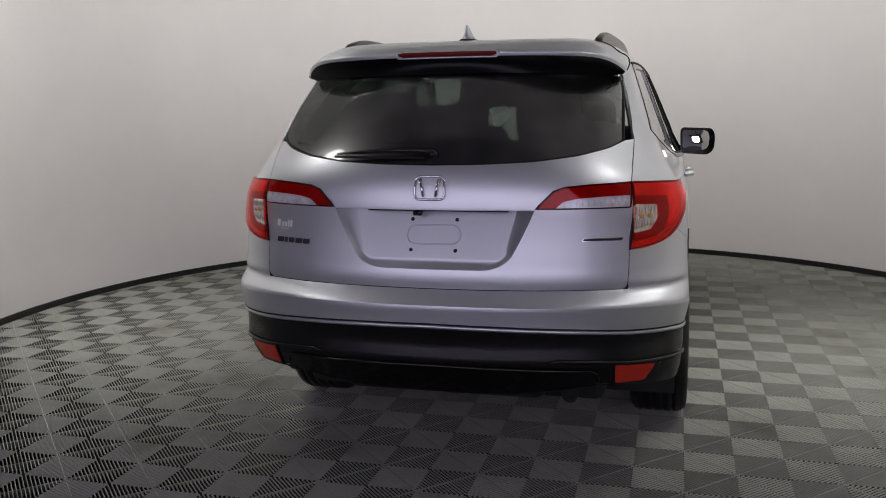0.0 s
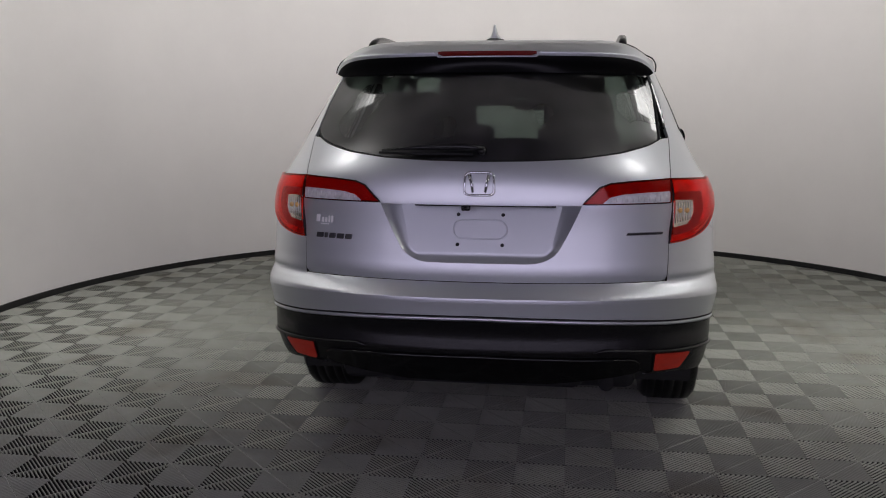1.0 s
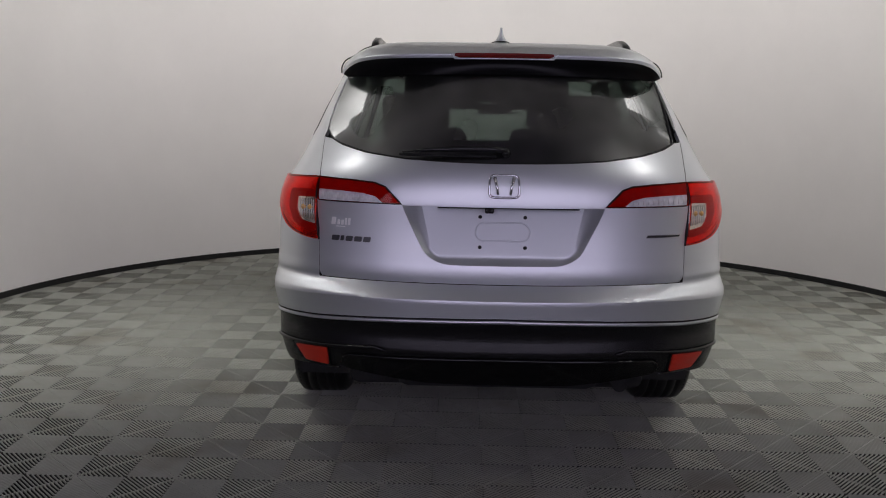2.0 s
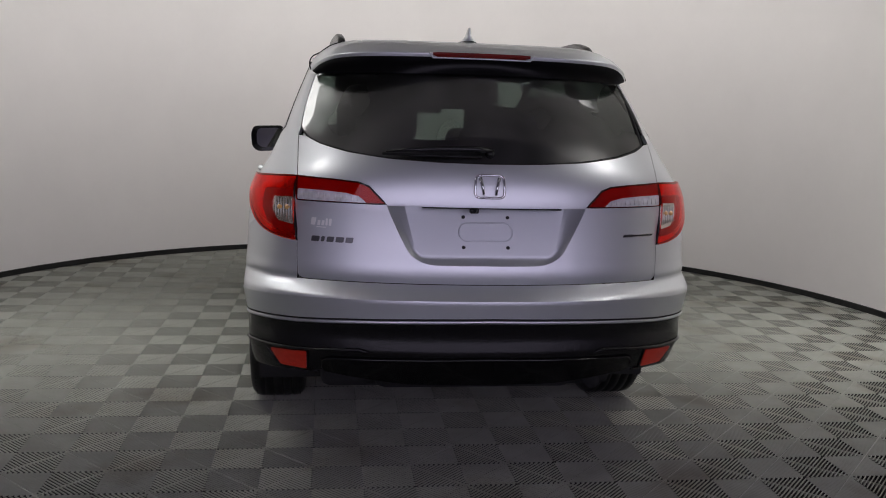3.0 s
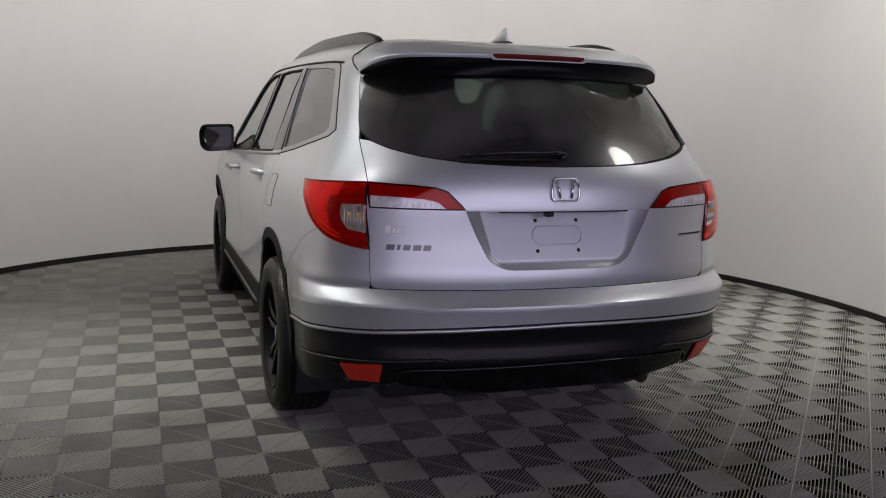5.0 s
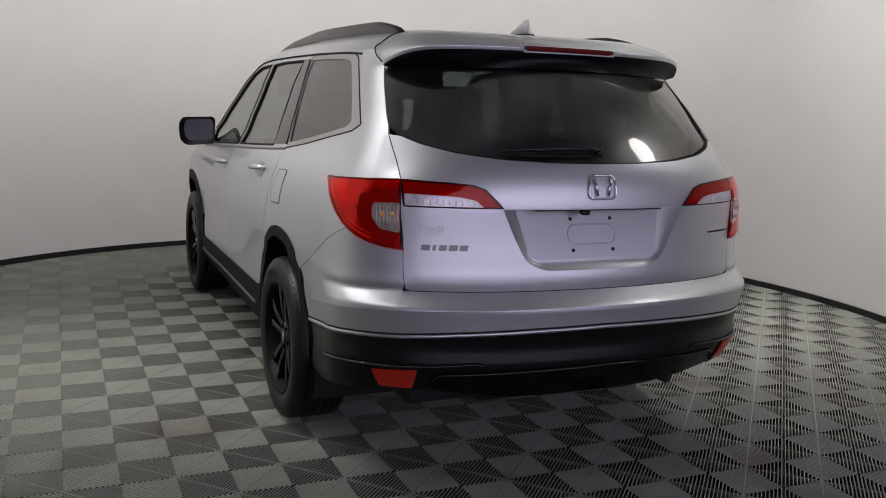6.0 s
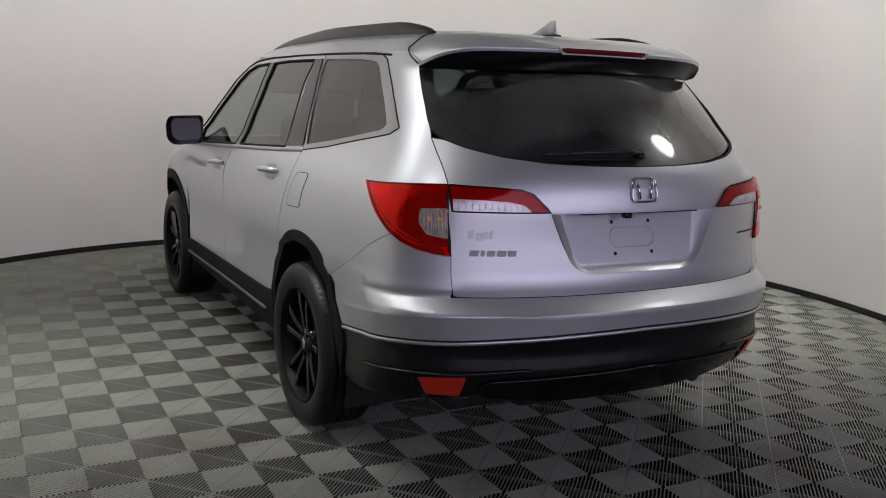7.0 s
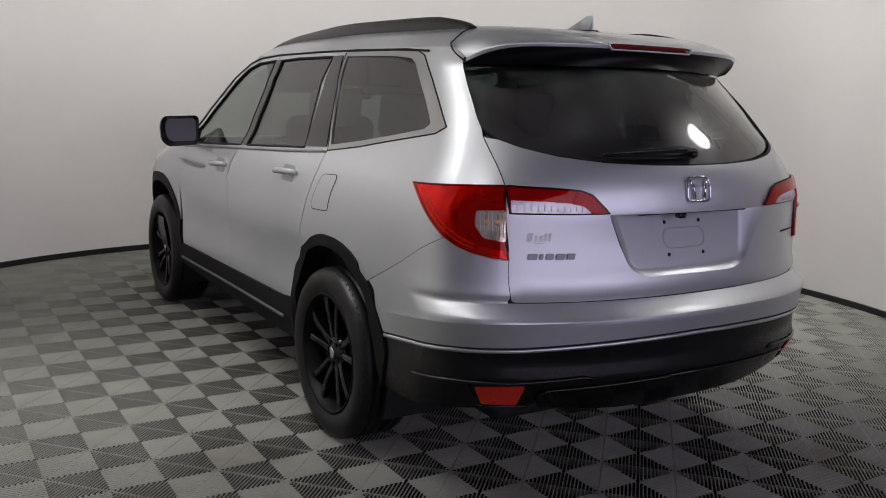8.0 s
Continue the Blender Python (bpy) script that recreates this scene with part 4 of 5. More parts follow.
for x in xs:
    ye, ze = edge_y(x), edge_z(x)
    yt = ye + 0.30 - 0.16 * (abs(x) / 0.70) ** 3
    top = []
    for t in (0, 0.2, 0.45, 0.7, 0.9, 0.97, 1.0):
        y = yt + (ye - yt) * t
        zr = roof_z(x, yt) + 0.001
        z = zr + (ze - zr) * (t ** 1.5)
        top.append(Vector((x, y, z + 0.004 * math.sin(math.pi * t))))
    top.append(Vector((x, ye + 0.001, ze - 0.005)))
    top.append(Vector((x * 0.998, ye + 0.005, ze - 0.015)))
    rings.append([bm.verts.new(p) for p in top])
for p, q in zip(rings, rings[1:]):
    for i in range(len(p) - 1):
        bm.faces.new((p[i], p[i + 1], q[i + 1], q[i]))
bmesh.ops.recalc_face_normals(bm, faces=bm.faces[:])
spoiler = part("spoiler", bm, PAINT, car, "silver roof spoiler with a black underside")
bm = bmesh.new()
rings = []
for x in xs:
    ye, ze = edge_y(x), edge_z(x)
    zb = 1.632 - 0.010 * (abs(x) / 0.70) ** 2
    u = ux(x * 0.975, zb)
    g = pane_place(u, zb, 0.004)
    a = Vector((x * 0.998, ye + 0.005, ze - 0.015))
    pts = [a, a.lerp(g, 0.2) + Vector((0, 0.012, 0)), a.lerp(g, 0.6) + Vector((0, 0.016, 0)), g]
    rings.append([bm.verts.new(p) for p in pts])
for p, q in zip(rings, rings[1:]):
    for i in range(len(p) - 1):
        bm.faces.new((p[i], p[i + 1], q[i + 1], q[i]))
bm.faces.new(rings[0])
bm.faces.new(rings[-1][::-1])
part("underside", bm, UNDERSIDE, spoiler, "gloss black spoiler underside")
for sg in (-1, 1):
    run = [Vector((sg * x, y, z if z else roof_z(x, y) + 0.001)) for x, y, z in ((0.706, 0.475, 1.642), (0.712, 0.53, 1.672), (0.700, 0.575, 1.702), (0.668, 0.60, 0), (0.62, 0.612, 0), (0.56, 0.618, 0))]
    part("gate_gap", tube(eased(run, 5), 0.003, 6), GAP, car)
# high brake lamp
bm = bmesh.new()
rings = []
for i in range(21):
    x = -0.205 + 0.41 * i / 20
    ye, ze = edge_y(x), edge_z(x)
    e = 0.55 if i in (0, 20) else 1
    rings.append([bm.verts.new((x, ye - 0.005, ze + 0.004 * e)), bm.verts.new((x, ye - 0.006, ze - 0.004)), bm.verts.new((x, ye - 0.002, ze - 0.015 * e)), bm.verts.new((x, ye + 0.02, ze - 0.015 * e)), bm.verts.new((x, ye + 0.02, ze + 0.006 * e))])
for p, q in zip(rings, rings[1:]):
    for i in range(5):
        bm.faces.new((p[i], p[(i + 1) % 5], q[(i + 1) % 5], q[i]))
bm.faces.new(rings[0]), bm.faces.new(rings[-1][::-1])
bmesh.ops.recalc_face_normals(bm, faces=bm.faces[:])
part("brake_lamp", bm, RED_DEEP, spoiler, "slim red high brake lamp", smooth=False)
rim_l = [(-0.222, 0.006), (-0.205, -0.019), (0.205, -0.019), (0.222, 0.006)]
part("lamp_lip", tube([Vector((x, edge_y(x) - 0.004, edge_z(x) + d)) for x, d in [(q.x, q.y) for q in dense([Vector(p) for p in rim_l], 0.03, False)]], 0.0035, 6), PAINT, spoiler)

# roof rails
def rail(sg):
    pts, n = [], 44
    bm = bmesh.new()
    rings = []
    for i in range(n + 1):
        t = i / n
        y = 0.60 + 2.15 * t
        x = sg * (0.572 + 0.035 * math.sin(math.pi * min(1, t * 1.6) / 2) - 0.01 * t)
        zb = roof_z(x, y) - 0.008
        rise = 0.047 * min(1, (t / 0.12)) ** 0.55 * min(1, (1 - t) / 0.45) ** 0.75
        w = 0.017 + 0.005 * math.sin(math.pi * t)
        zt = zb + 0.008 + rise
        rings.append([bm.verts.new((x + dx * w, y, z)) for dx, z in ((-1, zb), (-1, zt - 0.008), (-0.6, zt), (0.6, zt), (1, zt - 0.008), (1, zb))])
    for p, q in zip(rings, rings[1:]):
        for i in range(5):
            bm.faces.new((p[i], p[i + 1], q[i + 1], q[i]))
    bm.faces.new(rings[0]), bm.faces.new(rings[-1][::-1])
    bmesh.ops.recalc_face_normals(bm, faces=bm.faces[:])
    part("roof_rail", bm, BLACK, car, "black roof rail")


rail(-1), rail(1)
# shark fin aerial
bm = bmesh.new()
rings = []
for t in [i / 14 for i in range(15)]:
    z = t
    yb, yf = 0.575 + 0.010 * t, 0.82 - 0.20 * t ** 0.85
    w = 0.024 * (1 - t) ** 3 + 0.008 * (1 - t) + 0.0045
    zz = roof_z(0, 0.65) - 0.004 + 0.070 * t
    ring = []
    for k in range(20):
        a = 2 * math.pi * k / 20
        yy = (yb + yf) / 2 + (yf - yb) / 2 * math.cos(a)
        ww = w * abs(math.sin(a)) ** 0.7 * (0.35 + 0.65 * (yf - yy) / max(1e-6, yf - yb)) * 1.5
        ring.append(bm.verts.new((math.copysign(min(ww, w * 1.1), math.sin(a)), yy, zz)))
    rings.append(ring)
for p, q in zip(rings, rings[1:]):
    for k in range(20):
        bm.faces.new((p[k], p[(k + 1) % 20], q[(k + 1) % 20], q[k]))
bm.faces.new(rings[-1])
bmesh.ops.recalc_face_normals(bm, faces=bm.faces[:])
fin = part("aerial", bm, PAINT, car, "silver shark fin aerial")
part("base_seal", moved(lathe([(0.0, 0.006), (0.040, 0.005), (0.044, 0.0)], 24, "Z"), Matrix.Translation((0, 0.66, roof_z(0, 0.66))) @ Matrix.Diagonal((1, 2.6, 1, 1))), GAP, fin)

# ---- badges (plain shapes) ----
def on_rear(x, z, lift):
    return skin(ux(x, z), z, lift)


badge = thing_part("emblem", "chrome square emblem on the tailgate")
fr = rounded([Vector(p) for p in ((-0.060, 1.152), (0.060, 1.152), (0.056, 1.238), (-0.056, 1.238))], 0.024)
part("frame", tube([on_rear(p.x, p.y, 0.006) for p in dense(fr, 0.01)], 0.0052, 8, True), CHROME, badge)
part("backing", sheet(dense(fr, 0.01), [], lambda u, v, l: on_rear(u, v, l), 0.003, 0.02, 0.002, 0.01), PAINT, badge)
for s in (-1, 1):
    part("bar", tube([on_rear(s * x, z, 0.008) for x, z in ((0.024, 1.162), (0.029, 1.195), (0.038, 1.228))], [0.0055, 0.0065, 0.0075], 8), CHROME, badge)
word = thing_part("model_badge", "chrome raised model badge made of five bars")
for k in range(5):
    x0 = -0.690 + (0.0, 0.038, 0.060, 0.095, 0.133)[k]
    w = (0.030, 0.012, 0.026, 0.030, 0.028)[k]
    o = [Vector(p) for p in ((x0, 0.958), (x0 + w, 0.958), (x0 + w + 0.004, 0.979), (x0 + 0.004, 0.979))]
    part("bar", sheet(dense(rounded(o, 0.004), 0.01), [], lambda u, v, l: on_rear(u, v, l), 0.006, 0.01, 0.007, 0.01), DARK_CHROME, word)
deal = thing_part("dealer_decal", "small white dealer decal")
for k, (x0, w, h) in enumerate(((-0.694, 0.022, 0.03), (-0.668, 0.013, 0.02), (-0.652, 0.013, 0.02), (-0.636, 0.010, 0.028), (-0.623, 0.012, 0.028))):
    o = [Vector(p) for p in ((x0, 1.022), (x0 + w * 0.8, 1.022), (x0 + w, 1.022 + h), (x0 + w * 0.2, 1.022 + h))]
    part("bar", sheet(dense(rounded(o, 0.003), 0.01), [], lambda u, v, l: on_rear(u, v, l), 0.001, 0.01, 0.002, 0.01), DECAL, deal)
part("bar", sheet(dense([Vector(p) for p in ((-0.672, 1.013), (-0.634, 1.013), (-0.634, 1.0165), (-0.672, 1.0165))], 0.01), [], lambda u, v, l: on_rear(u, v, l), 0.001, 0.01, 0.002, 0.01), DECAL, deal)
trim = thing_part("trim_badge", "slim chrome trim badge")
o = [Vector(p) for p in ((0.573, 0.992), (0.718, 0.992), (0.724, 1.004), (0.579, 1.004))]
part("bar", sheet(dense(rounded(o, 0.003), 0.01), [], lambda u, v, l: on_rear(u, v, l), 0.004, 0.01, 0.005, 0.01), CHROME, trim)
part("inlay", sheet(dense(inset(rounded(o, 0.003), 0.0025), 0.01), [], lambda u, v, l: on_rear(u, v, l), 0.001, 0.01, 0.0058, 0.01), GAP, trim)

# ---- rear wiper ----
wiper = thing_part("rear_wiper", "black rear wiper resting on the window")
part("arm", tube([on_rear(x, z, l) for x, z, l in ((0.012, 1.322, 0.018), (-0.06, 1.326, 0.026), (-0.18, 1.324, 0.026), (-0.30, 1.319, 0.022), (-0.40, 1.313, 0.016))], [0.016, 0.016, 0.013, 0.009, 0.005], 8, squash=0.8), BLACK, wiper)
part("blade", tube([on_rear(x, z, 0.007) for x, z in ((-0.03, 1.306), (-0.15, 1.306), (-0.28, 1.305), (-0.415, 1.308))], 0.006, 6), GAP, wiper)
part("pivot", moved(lathe([(0.0, -0.034), (0.012, -0.032), (0.018, -0.02), (0.020, 0.0)], 20, "Y"), Matrix.Translation(on_rear(0.005, 1.322, 0.0))), BLACK, wiper)


# ---- door mirrors ----
MIRROR_FACE = ((-0.112, -0.088), (0.07, -0.100), (0.110, -0.065), (0.118, 0.03), (0.098, 0.083), (-0.10, 0.090), (-0.116, 0.07))


def mirror(sg):
    # the driver's glass is flat, the passenger's is domed; both are tipped up and a little inwards
    a, b, dome = (0.075, 0.226, 0.0) if sg < 0 else (0.047, 0.193, 0.36)

    def glass(q, f, back=0.018):
        x, z = q.x * 0.78 * f, q.y * 0.74 * f
        return (x - 0.010, back + a * x + b * z + dome * (x * x + z * z), z + 0.004)

    m = new("door_mirror")
    m.parent = car
    m["label"] = "black door mirror"
    bm = bmesh.new()
    rings = []
    for t in [i / 10 for i in range(11)]:
        # from the glass face (t = 0) to the rounded front
        k = math.sqrt(max(0.0, 1 - (t * 0.98) ** 2.2))
        ring = []
        for q in rounded([Vector(p) for p in MIRROR_FACE], 0.03, 5):
            ring.append(bm.verts.new((q.x * (0.35 + 0.65 * k), 0.135 * t, q.y * (0.3 + 0.7 * k))))
        rings.append(ring)
    for p, q in zip(rings, rings[1:]):
        for k in range(len(p)):
            bm.faces.new((p[k], p[(k + 1) % len(p)], q[(k + 1) % len(p)], q[k]))
    bm.faces.new(rings[-1])
    bmesh.ops.recalc_face_normals(bm, faces=bm.faces[:])
    at = Matrix.Translation((sg * 1.052, 3.10, 1.241)) @ Matrix.Rotation(radians(2 * sg), 4, "Z") @ Matrix.Diagonal((sg, 1, 1, 1))
    part("housing", moved(bm, at), GLOSSBLACK, m)
    face = rounded([Vector(p) for p in MIRROR_FACE], 0.03, 5)
    bm = bmesh.new()
    rim = [bm.verts.new((q.x, 0.0, q.y)) for q in face]
    deep = [bm.verts.new(glass(q, 1.0, 0.019)) for q in face]
    for k in range(len(rim)):
        bm.faces.new((rim[k], rim[(k + 1) % len(rim)], deep[(k + 1) % len(rim)], deep[k]))
    part("bezel", moved(bm, at), BLACK, m)
    bm = bmesh.new()
    rings = [[bm.verts.new(glass(q, f)) for q in face] for f in (1.0, 0.8, 0.6, 0.4, 0.2)]
    for p, q in zip(rings, rings[1:]):
        for k in range(len(p)):
            bm.faces.new((p[k], p[(k + 1) % len(p)], q[(k + 1) % len(p)], q[k]))
    bm.faces.new(rings[-1])
    bmesh.ops.recalc_face_normals(bm, faces=bm.faces[:])
    part("mirror_glass", moved(bm, at), MIRROR, m, "mirror glass")
    part("foot", tube([(sg * 0.955, 3.16, 1.185), (sg * 0.90, 3.22, 1.172), (sg * 0.85, 3.26, 1.165)], [0.03, 0.034, 0.03], 10, squash=0.8), BLACK, m)


mirror(-1), mirror(1)


# ---- wheels ----
def wheel_parts(w):
    R, W = 0.378, 0.126
    prof = [(0.262, -W + 0.010), (0.275, -W + 0.002), (0.300, -W - 0.006), (0.325, -W - 0.007), (0.350, -W - 0.002), (0.366, -W + 0.012), (0.375, -W + 0.028)]
    tread = []
    for c in (-0.066, -0.024, 0.024, 0.066):
        tread += [(R, c - 0.006), (R - 0.008, c - 0.004), (R - 0.008, c + 0.004), (R, c + 0.006)]
    tyre = part("tyre", lathe(prof + [(R, -0.085)] + tread + [(R, 0.085)] + [(r, -a) for r, a in prof[::-1]], 72), TYRE, w, "black road tyre with grooved tread")
    bm = bmesh.new()
    for k in range(72):
        for s in (-1, 1):
            block((0.014, 0.007, 0.010), bm=bm, at=(s * 0.101, 0, R - 0.0097), bevel=0.0)
            vs = bm.verts[-8:]
            bmesh.ops.rotate(bm, verts=vs, cent=(0, 0, 0), matrix=Matrix.Rotation(2 * math.pi * k / 72, 3, "X"))
    tagged(part("tread", bm, TYRE, w, smooth=False), kind="stuff")
    rim = part("rim", lathe([(0.268, -W + 0.006), (0.262, -W + 0.000), (0.255, -W + 0.004), (0.250, -W + 0.018), (0.238, -W + 0.035), (0.232, 0.0), (0.245, W - 0.02), (0.262, W - 0.01)], 72), BARREL, w, "gloss black alloy rim with five split spokes")
    hub = lathe([(0.0, -0.098), (0.020, -0.098), (0.032, -0.096), (0.036, -0.090), (0.062, -0.088), (0.078, -0.078), (0.080, -0.045)], 40)
    part("hub", hub, RIM, w)
    part("hub_cap", lathe([(0.0, -0.1005), (0.020, -0.1), (0.024, -0.098)], 24), CHROME, w, "small chrome cap mark")
    for k in range(5):
        a = radians(90 + 72 * k)
        bm = bmesh.new()
        for s in (-1, 1):
            st = []
            for r, off, wd, x0, th in ((0.050, 0.020, 0.018, -0.084, 0.05), (0.10, 0.025, 0.015, -0.092, 0.05), (0.16, 0.037, 0.0155, -0.100, 0.05), (0.215, 0.052, 0.018, -0.104, 0.05), (0.252, 0.064, 0.024, -0.102, 0.05)):
                c, sn = math.cos(a), math.sin(a)
                o = s * off
                st.append([bm.verts.new((xx, c * r - sn * (o + d), sn * r + c * (o + d))) for xx, d in ((x0 + th, -wd * 0.8), (x0 + 0.004, -wd), (x0, -wd * 0.55), (x0, wd * 0.55), (x0 + 0.004, wd), (x0 + th, wd * 0.8))])
            for p, q in zip(st, st[1:]):
                for i in range(6):
                    bm.faces.new((p[i], p[(i + 1) % 6], q[(i + 1) % 6], q[i]))
        bmesh.ops.recalc_face_normals(bm, faces=bm.faces[:])
        part("spoke", bm, RIM, w, smooth=False)
        c, sn = math.cos(a + radians(36)), math.sin(a + radians(36))
        part("lug_nut", moved(lathe([(0.0, -0.098), (0.007, -0.097), (0.010, -0.092), (0.010, -0.075)], 6), (0, 0.052 * c, 0.052 * sn)), RIM, w, smooth=False)
    part("brake_disc", lathe([(0.06, -0.03), (0.165, -0.03), (0.165, -0.012), (0.06, -0.012)], 48), STEEL, w, "dull steel brake disc")
    part("brake_drum", lathe([(0.0, 0.0), (0.19, 0.0), (0.215, 0.04), (0.215, 0.06)], 40), UNDER, w)


wheel = new("wheel")
wheel["label"] = "black alloy wheel with road tyre"
wheel_parts(wheel)
wheel.parent = car
wheel.matrix_basis = pose(-0.858, HUB_Y[0], HUB_Z)
for x, y, turn in ((-0.858, HUB_Y[1], 0), (0.858, HUB_Y[0], 180), (0.858, HUB_Y[1], 180)):
    c = copy_thing(wheel, pose(x, y, HUB_Z, 17 if turn == 0 else 31, 0, turn))

# ---- underside and cabin ----
part("underbody", merge(block((1.30, 4.2, 0.16), (0, 2.35, 0.36), 0.04), block((0.86, 0.5, 0.20), (0, 0.33, 0.42), 0.05), block((1.5, 1.7, 0.10), (0, 2.5, 0.40), 0.03)), UNDER, car, "black underbody")
part("exhaust", tube([(0.52, 0.12, 0.345), (0.52, 0.4, 0.34), (0.48, 0.8, 0.33)], 0.032, 14), UNDER, car, "dark exhaust pipe")
part("muffler", block((0.55, 0.30, 0.16), (0.28, 0.62, 0.34), 0.06, 3), UNDER, car)
part("rear_axle", tube([(-0.75, HUB_Y[0], 0.36), (0.75, HUB_Y[0], 0.36)], 0.04, 12), UNDER, car)
part("front_axle", tube([(-0.75, HUB_Y[1], 0.36), (0.75, HUB_Y[1], 0.36)], 0.04, 12), UNDER, car)
part("cabin_floor", block((1.66, 3.4, 0.06), (0, 2.05, 0.52), 0.02), CABIN_GREY, car)
part("cargo_trim", merge(block((0.10, 1.0, 0.62), (-0.80, 0.95, 0.85), 0.03), block((0.10, 1.0, 0.62), (0.80, 0.95, 0.85), 0.03), block((1.3, 0.06, 0.30), (0, 0.16, 0.98), 0.02)), CABIN_GREY, car)
part("headliner", sheet(inset(roof_line, 0.06), [], lambda x, y, l: roof_place(x, y, l - 0.045), 0.0, 0.12, 0.0, 0.08), CABIN_GREY, car)
part("dashboard", merge(block((1.55, 0.42, 0.34), (0, 3.42, 0.93), 0.08, 3), block((0.42, 0.16, 0.20), (-0.40, 3.22, 1.08), 0.05, 3), block((0.26, 0.05, 0.14), (0, 3.22, 1.12), 0.02)), CABIN, car, "black dashboard")
part("steering_wheel", merge(moved(tube([(0.185 * math.cos(radians(t)), 0, 0.185 * math.sin(radians(t))) for t in range(0, 360, 15)], 0.016, 8, True), pose(-0.40, 3.0, 1.02, -22)), moved(block((0.30, 0.03, 0.06), (0, 0, 0), 0.01), pose(-0.40, 3.01, 1.02, -22))), CABIN, car)
part("inner_mirror", block((0.25, 0.035, 0.075), (0.07, 3.02, 1.49), 0.02, 3), CABIN, car, "black inside mirror")


def seat(x, y, zb, w, h, name, heads, head_z):
    s = new(name)
    s.parent = car
    s["label"] = "black leather car seat"
    part("cushion", moved(block((w, 0.52, 0.16), (0, 0, 0), 0.06, 3), pose(x, y, zb, 4)), CABIN, s)
    part("backrest", moved(block((w, 0.15, h), (0, 0, h / 2), 0.065, 4), pose(x, y - 0.26, zb + 0.02, 13)), CABIN, s)
    for hx in heads:
        part("headrest", moved(block((0.30, 0.11, 0.215), (0, 0, 0), 0.045, 4), pose(x + hx, y - 0.28 - 0.23 * (h + 0.1), head_z, 10)), CABIN, s)
        for d in (-0.06, 0.06):
            part("post", tube([(x + hx + d, y - 0.28 - 0.23 * h, head_z - 0.16), (x + hx + d, y - 0.28 - 0.23 * (h + 0.06), head_z)], 0.006, 6), CHROME, s)


seat(-0.40, 2.72, 0.74, 0.52, 0.62, "front_seat", (0,), 1.41)
seat(0.40, 2.72, 0.74, 0.52, 0.62, "front_seat", (0,), 1.41)
seat(-0.265, 1.80, 0.74, 0.71, 0.55, "middle_seat", (-0.165,), 1.40)
seat(0.375, 1.80, 0.74, 0.49, 0.55, "middle_seat", (0.055,), 1.40)
seat(0, 1.0, 0.72, 1.16, 0.62, "rear_bench", (-0.38, 0.38), 1.45)

for x in (-0.31, 0.31):
    part("sun_visor", moved(block((0.54, 0.03, 0.20), (0, 0, 0), 0.012), pose(x, 2.86, 1.585, -12)), CABIN_GREY, car)
part("overhead_console", block((0.24, 0.5, 0.16), (0, 2.7, 1.62), 0.02), CABIN_GREY, car)

# ---- floor tiles, pieces of the floor ----
TX, TY, TA = 0.20709, 0.21665, -0.7217      # half diagonals of a tile, turn of the grid
T0 = (-0.4692, 0.2928)
RIBS = 20


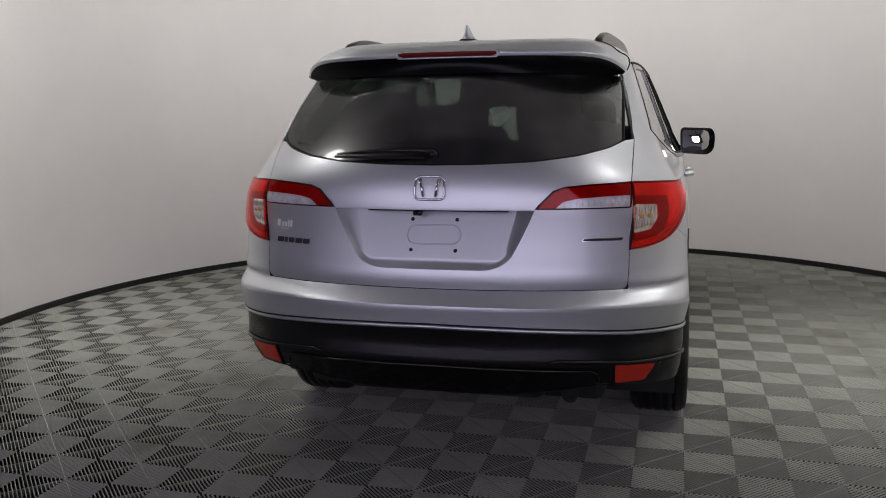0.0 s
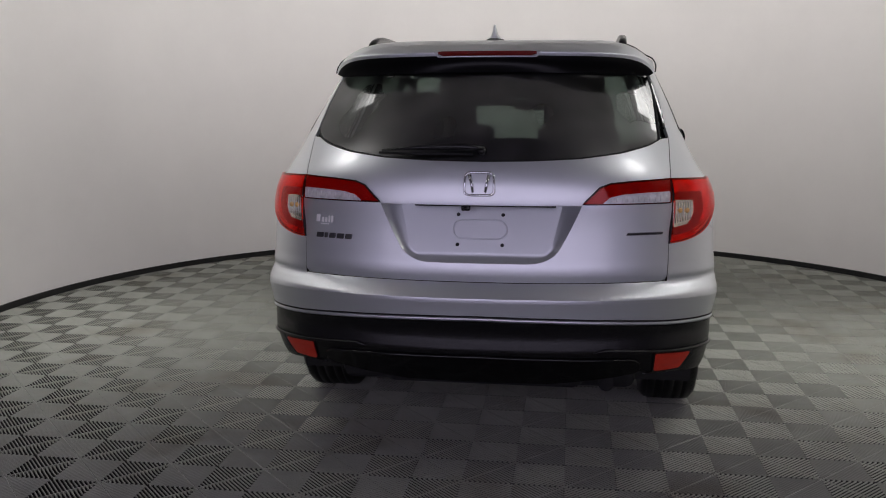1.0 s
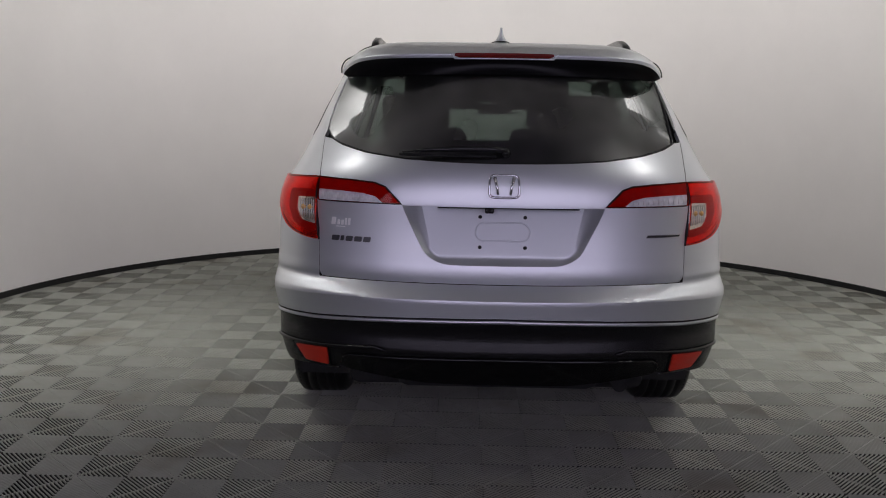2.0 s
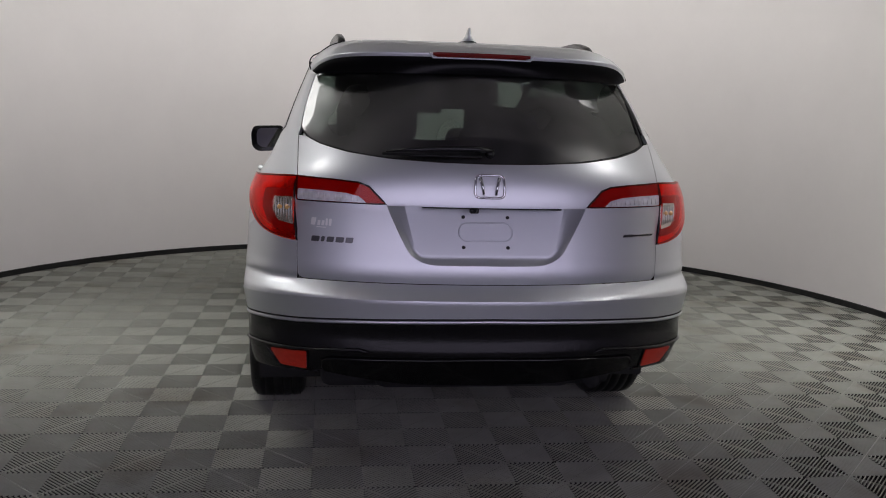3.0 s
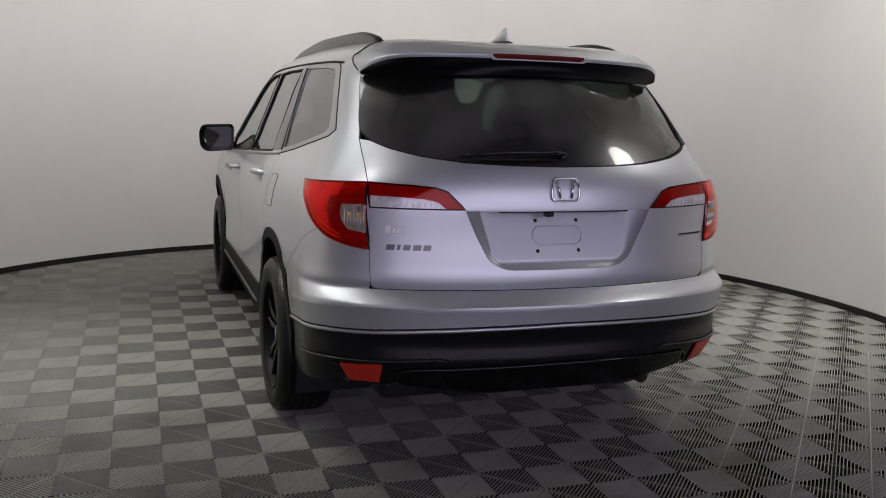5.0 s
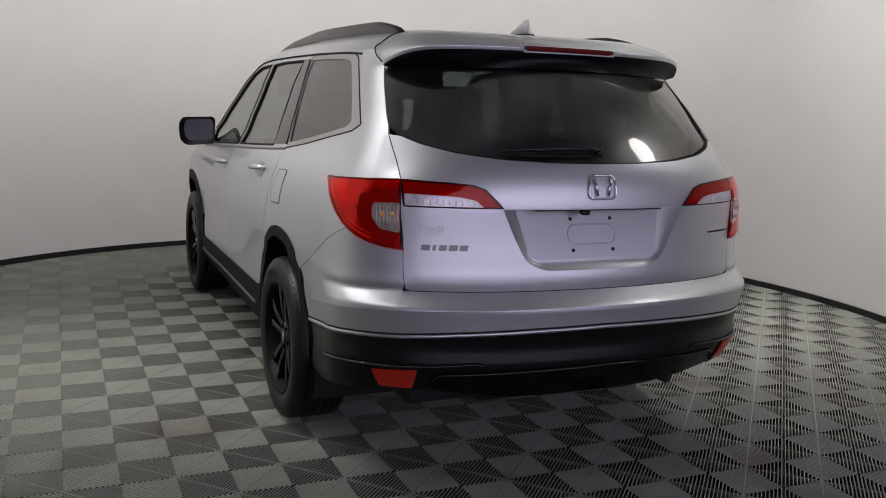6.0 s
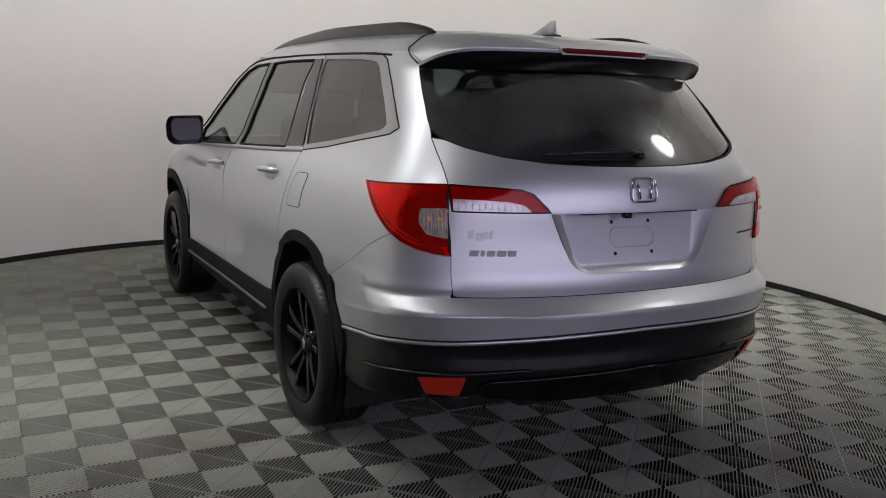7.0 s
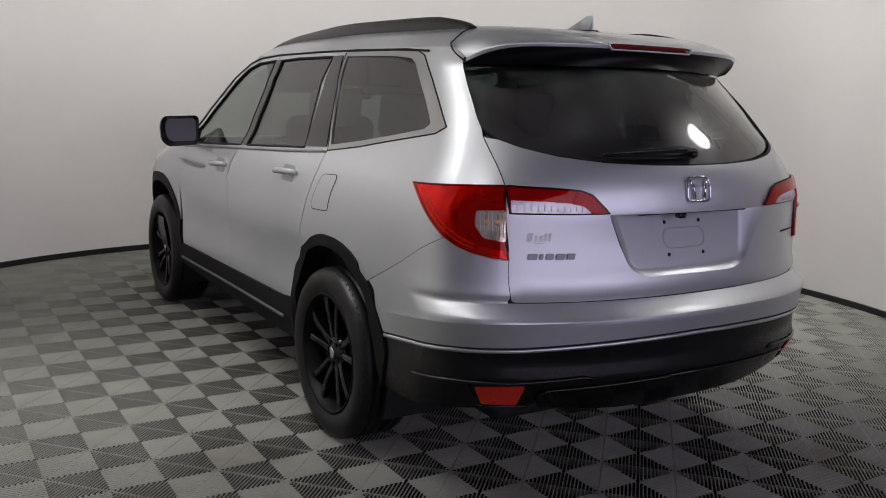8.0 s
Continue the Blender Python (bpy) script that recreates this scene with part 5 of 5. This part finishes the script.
def tile_mesh():
    """A tile on its corner: four triangles of ribs, each triangle's ribs square to its own edge."""
    verts, faces, shaded = [], [], [0]
    # axes along the tile's edges, in the grid's own stretch
    U, V = Vector((TX, TY)) / 2, Vector((-TX, TY)) / 2

    def put(a, b, z):
        p = U * a + V * b
        verts.append((p.x, p.y, z))
        return len(verts) - 1

    h, base = 0.0, -0.035
    k = [put(a, b, base) for a, b in ((-0.998, -0.998), (0.998, -0.998), (0.998, 0.998), (-0.998, 0.998))]
    faces.append(k)
    pitch = 2 / RIBS
    wb = 0.17 * pitch
    arch = [(-math.cos(radians(q)) * wb, h - 0.0060 * (1 - math.sin(radians(q)))) for q in (0, 24, 46, 68, 90, 112, 134, 156, 180)]
    section = [(-wb, base)] + arch + [(wb, base)]
    ns = len(section)
    for q in range(4):
        c, s = ((1, 0), (0, 1), (-1, 0), (0, -1))[q]
        for i in range(RIBS):
            m = -1 + (i + 0.5) * pitch
            a0, a1 = abs(m), 0.985
            ring = []
            for a, d in ((a0, 0), (a1, 0)):
                for off, z in section:
                    b = m + off
                    aa = max(a, abs(b)) if a == a0 else a
                    ring.append(put(aa * c - b * s, aa * s + b * c, z))
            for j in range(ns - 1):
                # shade between the ribs is put into the colour of their lower walls
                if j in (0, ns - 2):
                    shaded.append(len(faces))
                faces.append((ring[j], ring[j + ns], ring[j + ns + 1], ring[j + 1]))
            faces.append(ring[ns:])
        # the edge rib, along the tile's side
        e0, e1 = [], []
        for off, z in ((0.0, base), (0.0, h - 0.0045), (0.003, h - 0.0037), (0.006, h - 0.0034), (0.010, h - 0.0037), (0.0152, h - 0.0045), (0.0152, base)):
            a = 0.984 + off
            e0.append(put(a * c + a * s, a * s - a * c, z))
            e1.append(put(a * c - a * s, a * s + a * c, z))
        for j in range(6):
            faces.append((e0[j], e0[j + 1], e1[j + 1], e1[j]))
    me = bpy.data.meshes.new("floor_tile")
    me.from_pydata(verts, [], faces)
    me.update()
    me.materials.append(TILE)
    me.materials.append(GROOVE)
    for k in shaded:
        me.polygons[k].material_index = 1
    return me


tile = tile_mesh()
places = []
ca, sa = math.cos(radians(TA)), math.sin(radians(TA))
for i in range(-24, 30):
    for j in range(-14, 32):
        if (i + j) % 2 == 0:
            continue
        x = T0[0] + i * TX * ca - j * TY * sa
        y = T0[1] + i * TX * sa + j * TY * ca
        if (x - RC.x) ** 2 + (y - RC.y) ** 2 < (RR + 0.12) ** 2 or (abs(x) < 3.0 and -2.2 < y < 0):
            places.append((x, y))
places.sort(key=lambda p: (p[0] + 0.6) ** 2 + (p[1] + 0.2) ** 2)
for x, y in places[:300]:
    ob = new("tile", tile)
    ob.parent = floor
    ob.matrix_world = pose(x, y, 0, 0, 0, TA)
tv = np.array([v.co[:] for v in tile.vertices])
tf = [list(p.vertices) for p in tile.polygons]
allv, allf = [], []
for x, y in places[300:]:
    o = len(allv)
    allv += [(x + p[0] * ca - p[1] * sa, y + p[0] * sa + p[1] * ca, p[2]) for p in tv]
    allf += [[o + q for q in f] for f in tf]
me = bpy.data.meshes.new("tile_field")
me.from_pydata(allv, [], allf)
me.update()
me.materials.append(TILE)
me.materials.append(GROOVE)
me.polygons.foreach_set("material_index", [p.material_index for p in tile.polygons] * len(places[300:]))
ob = new("tile_field", me)
ob.parent = floor
tagged(ob, kind="stuff")
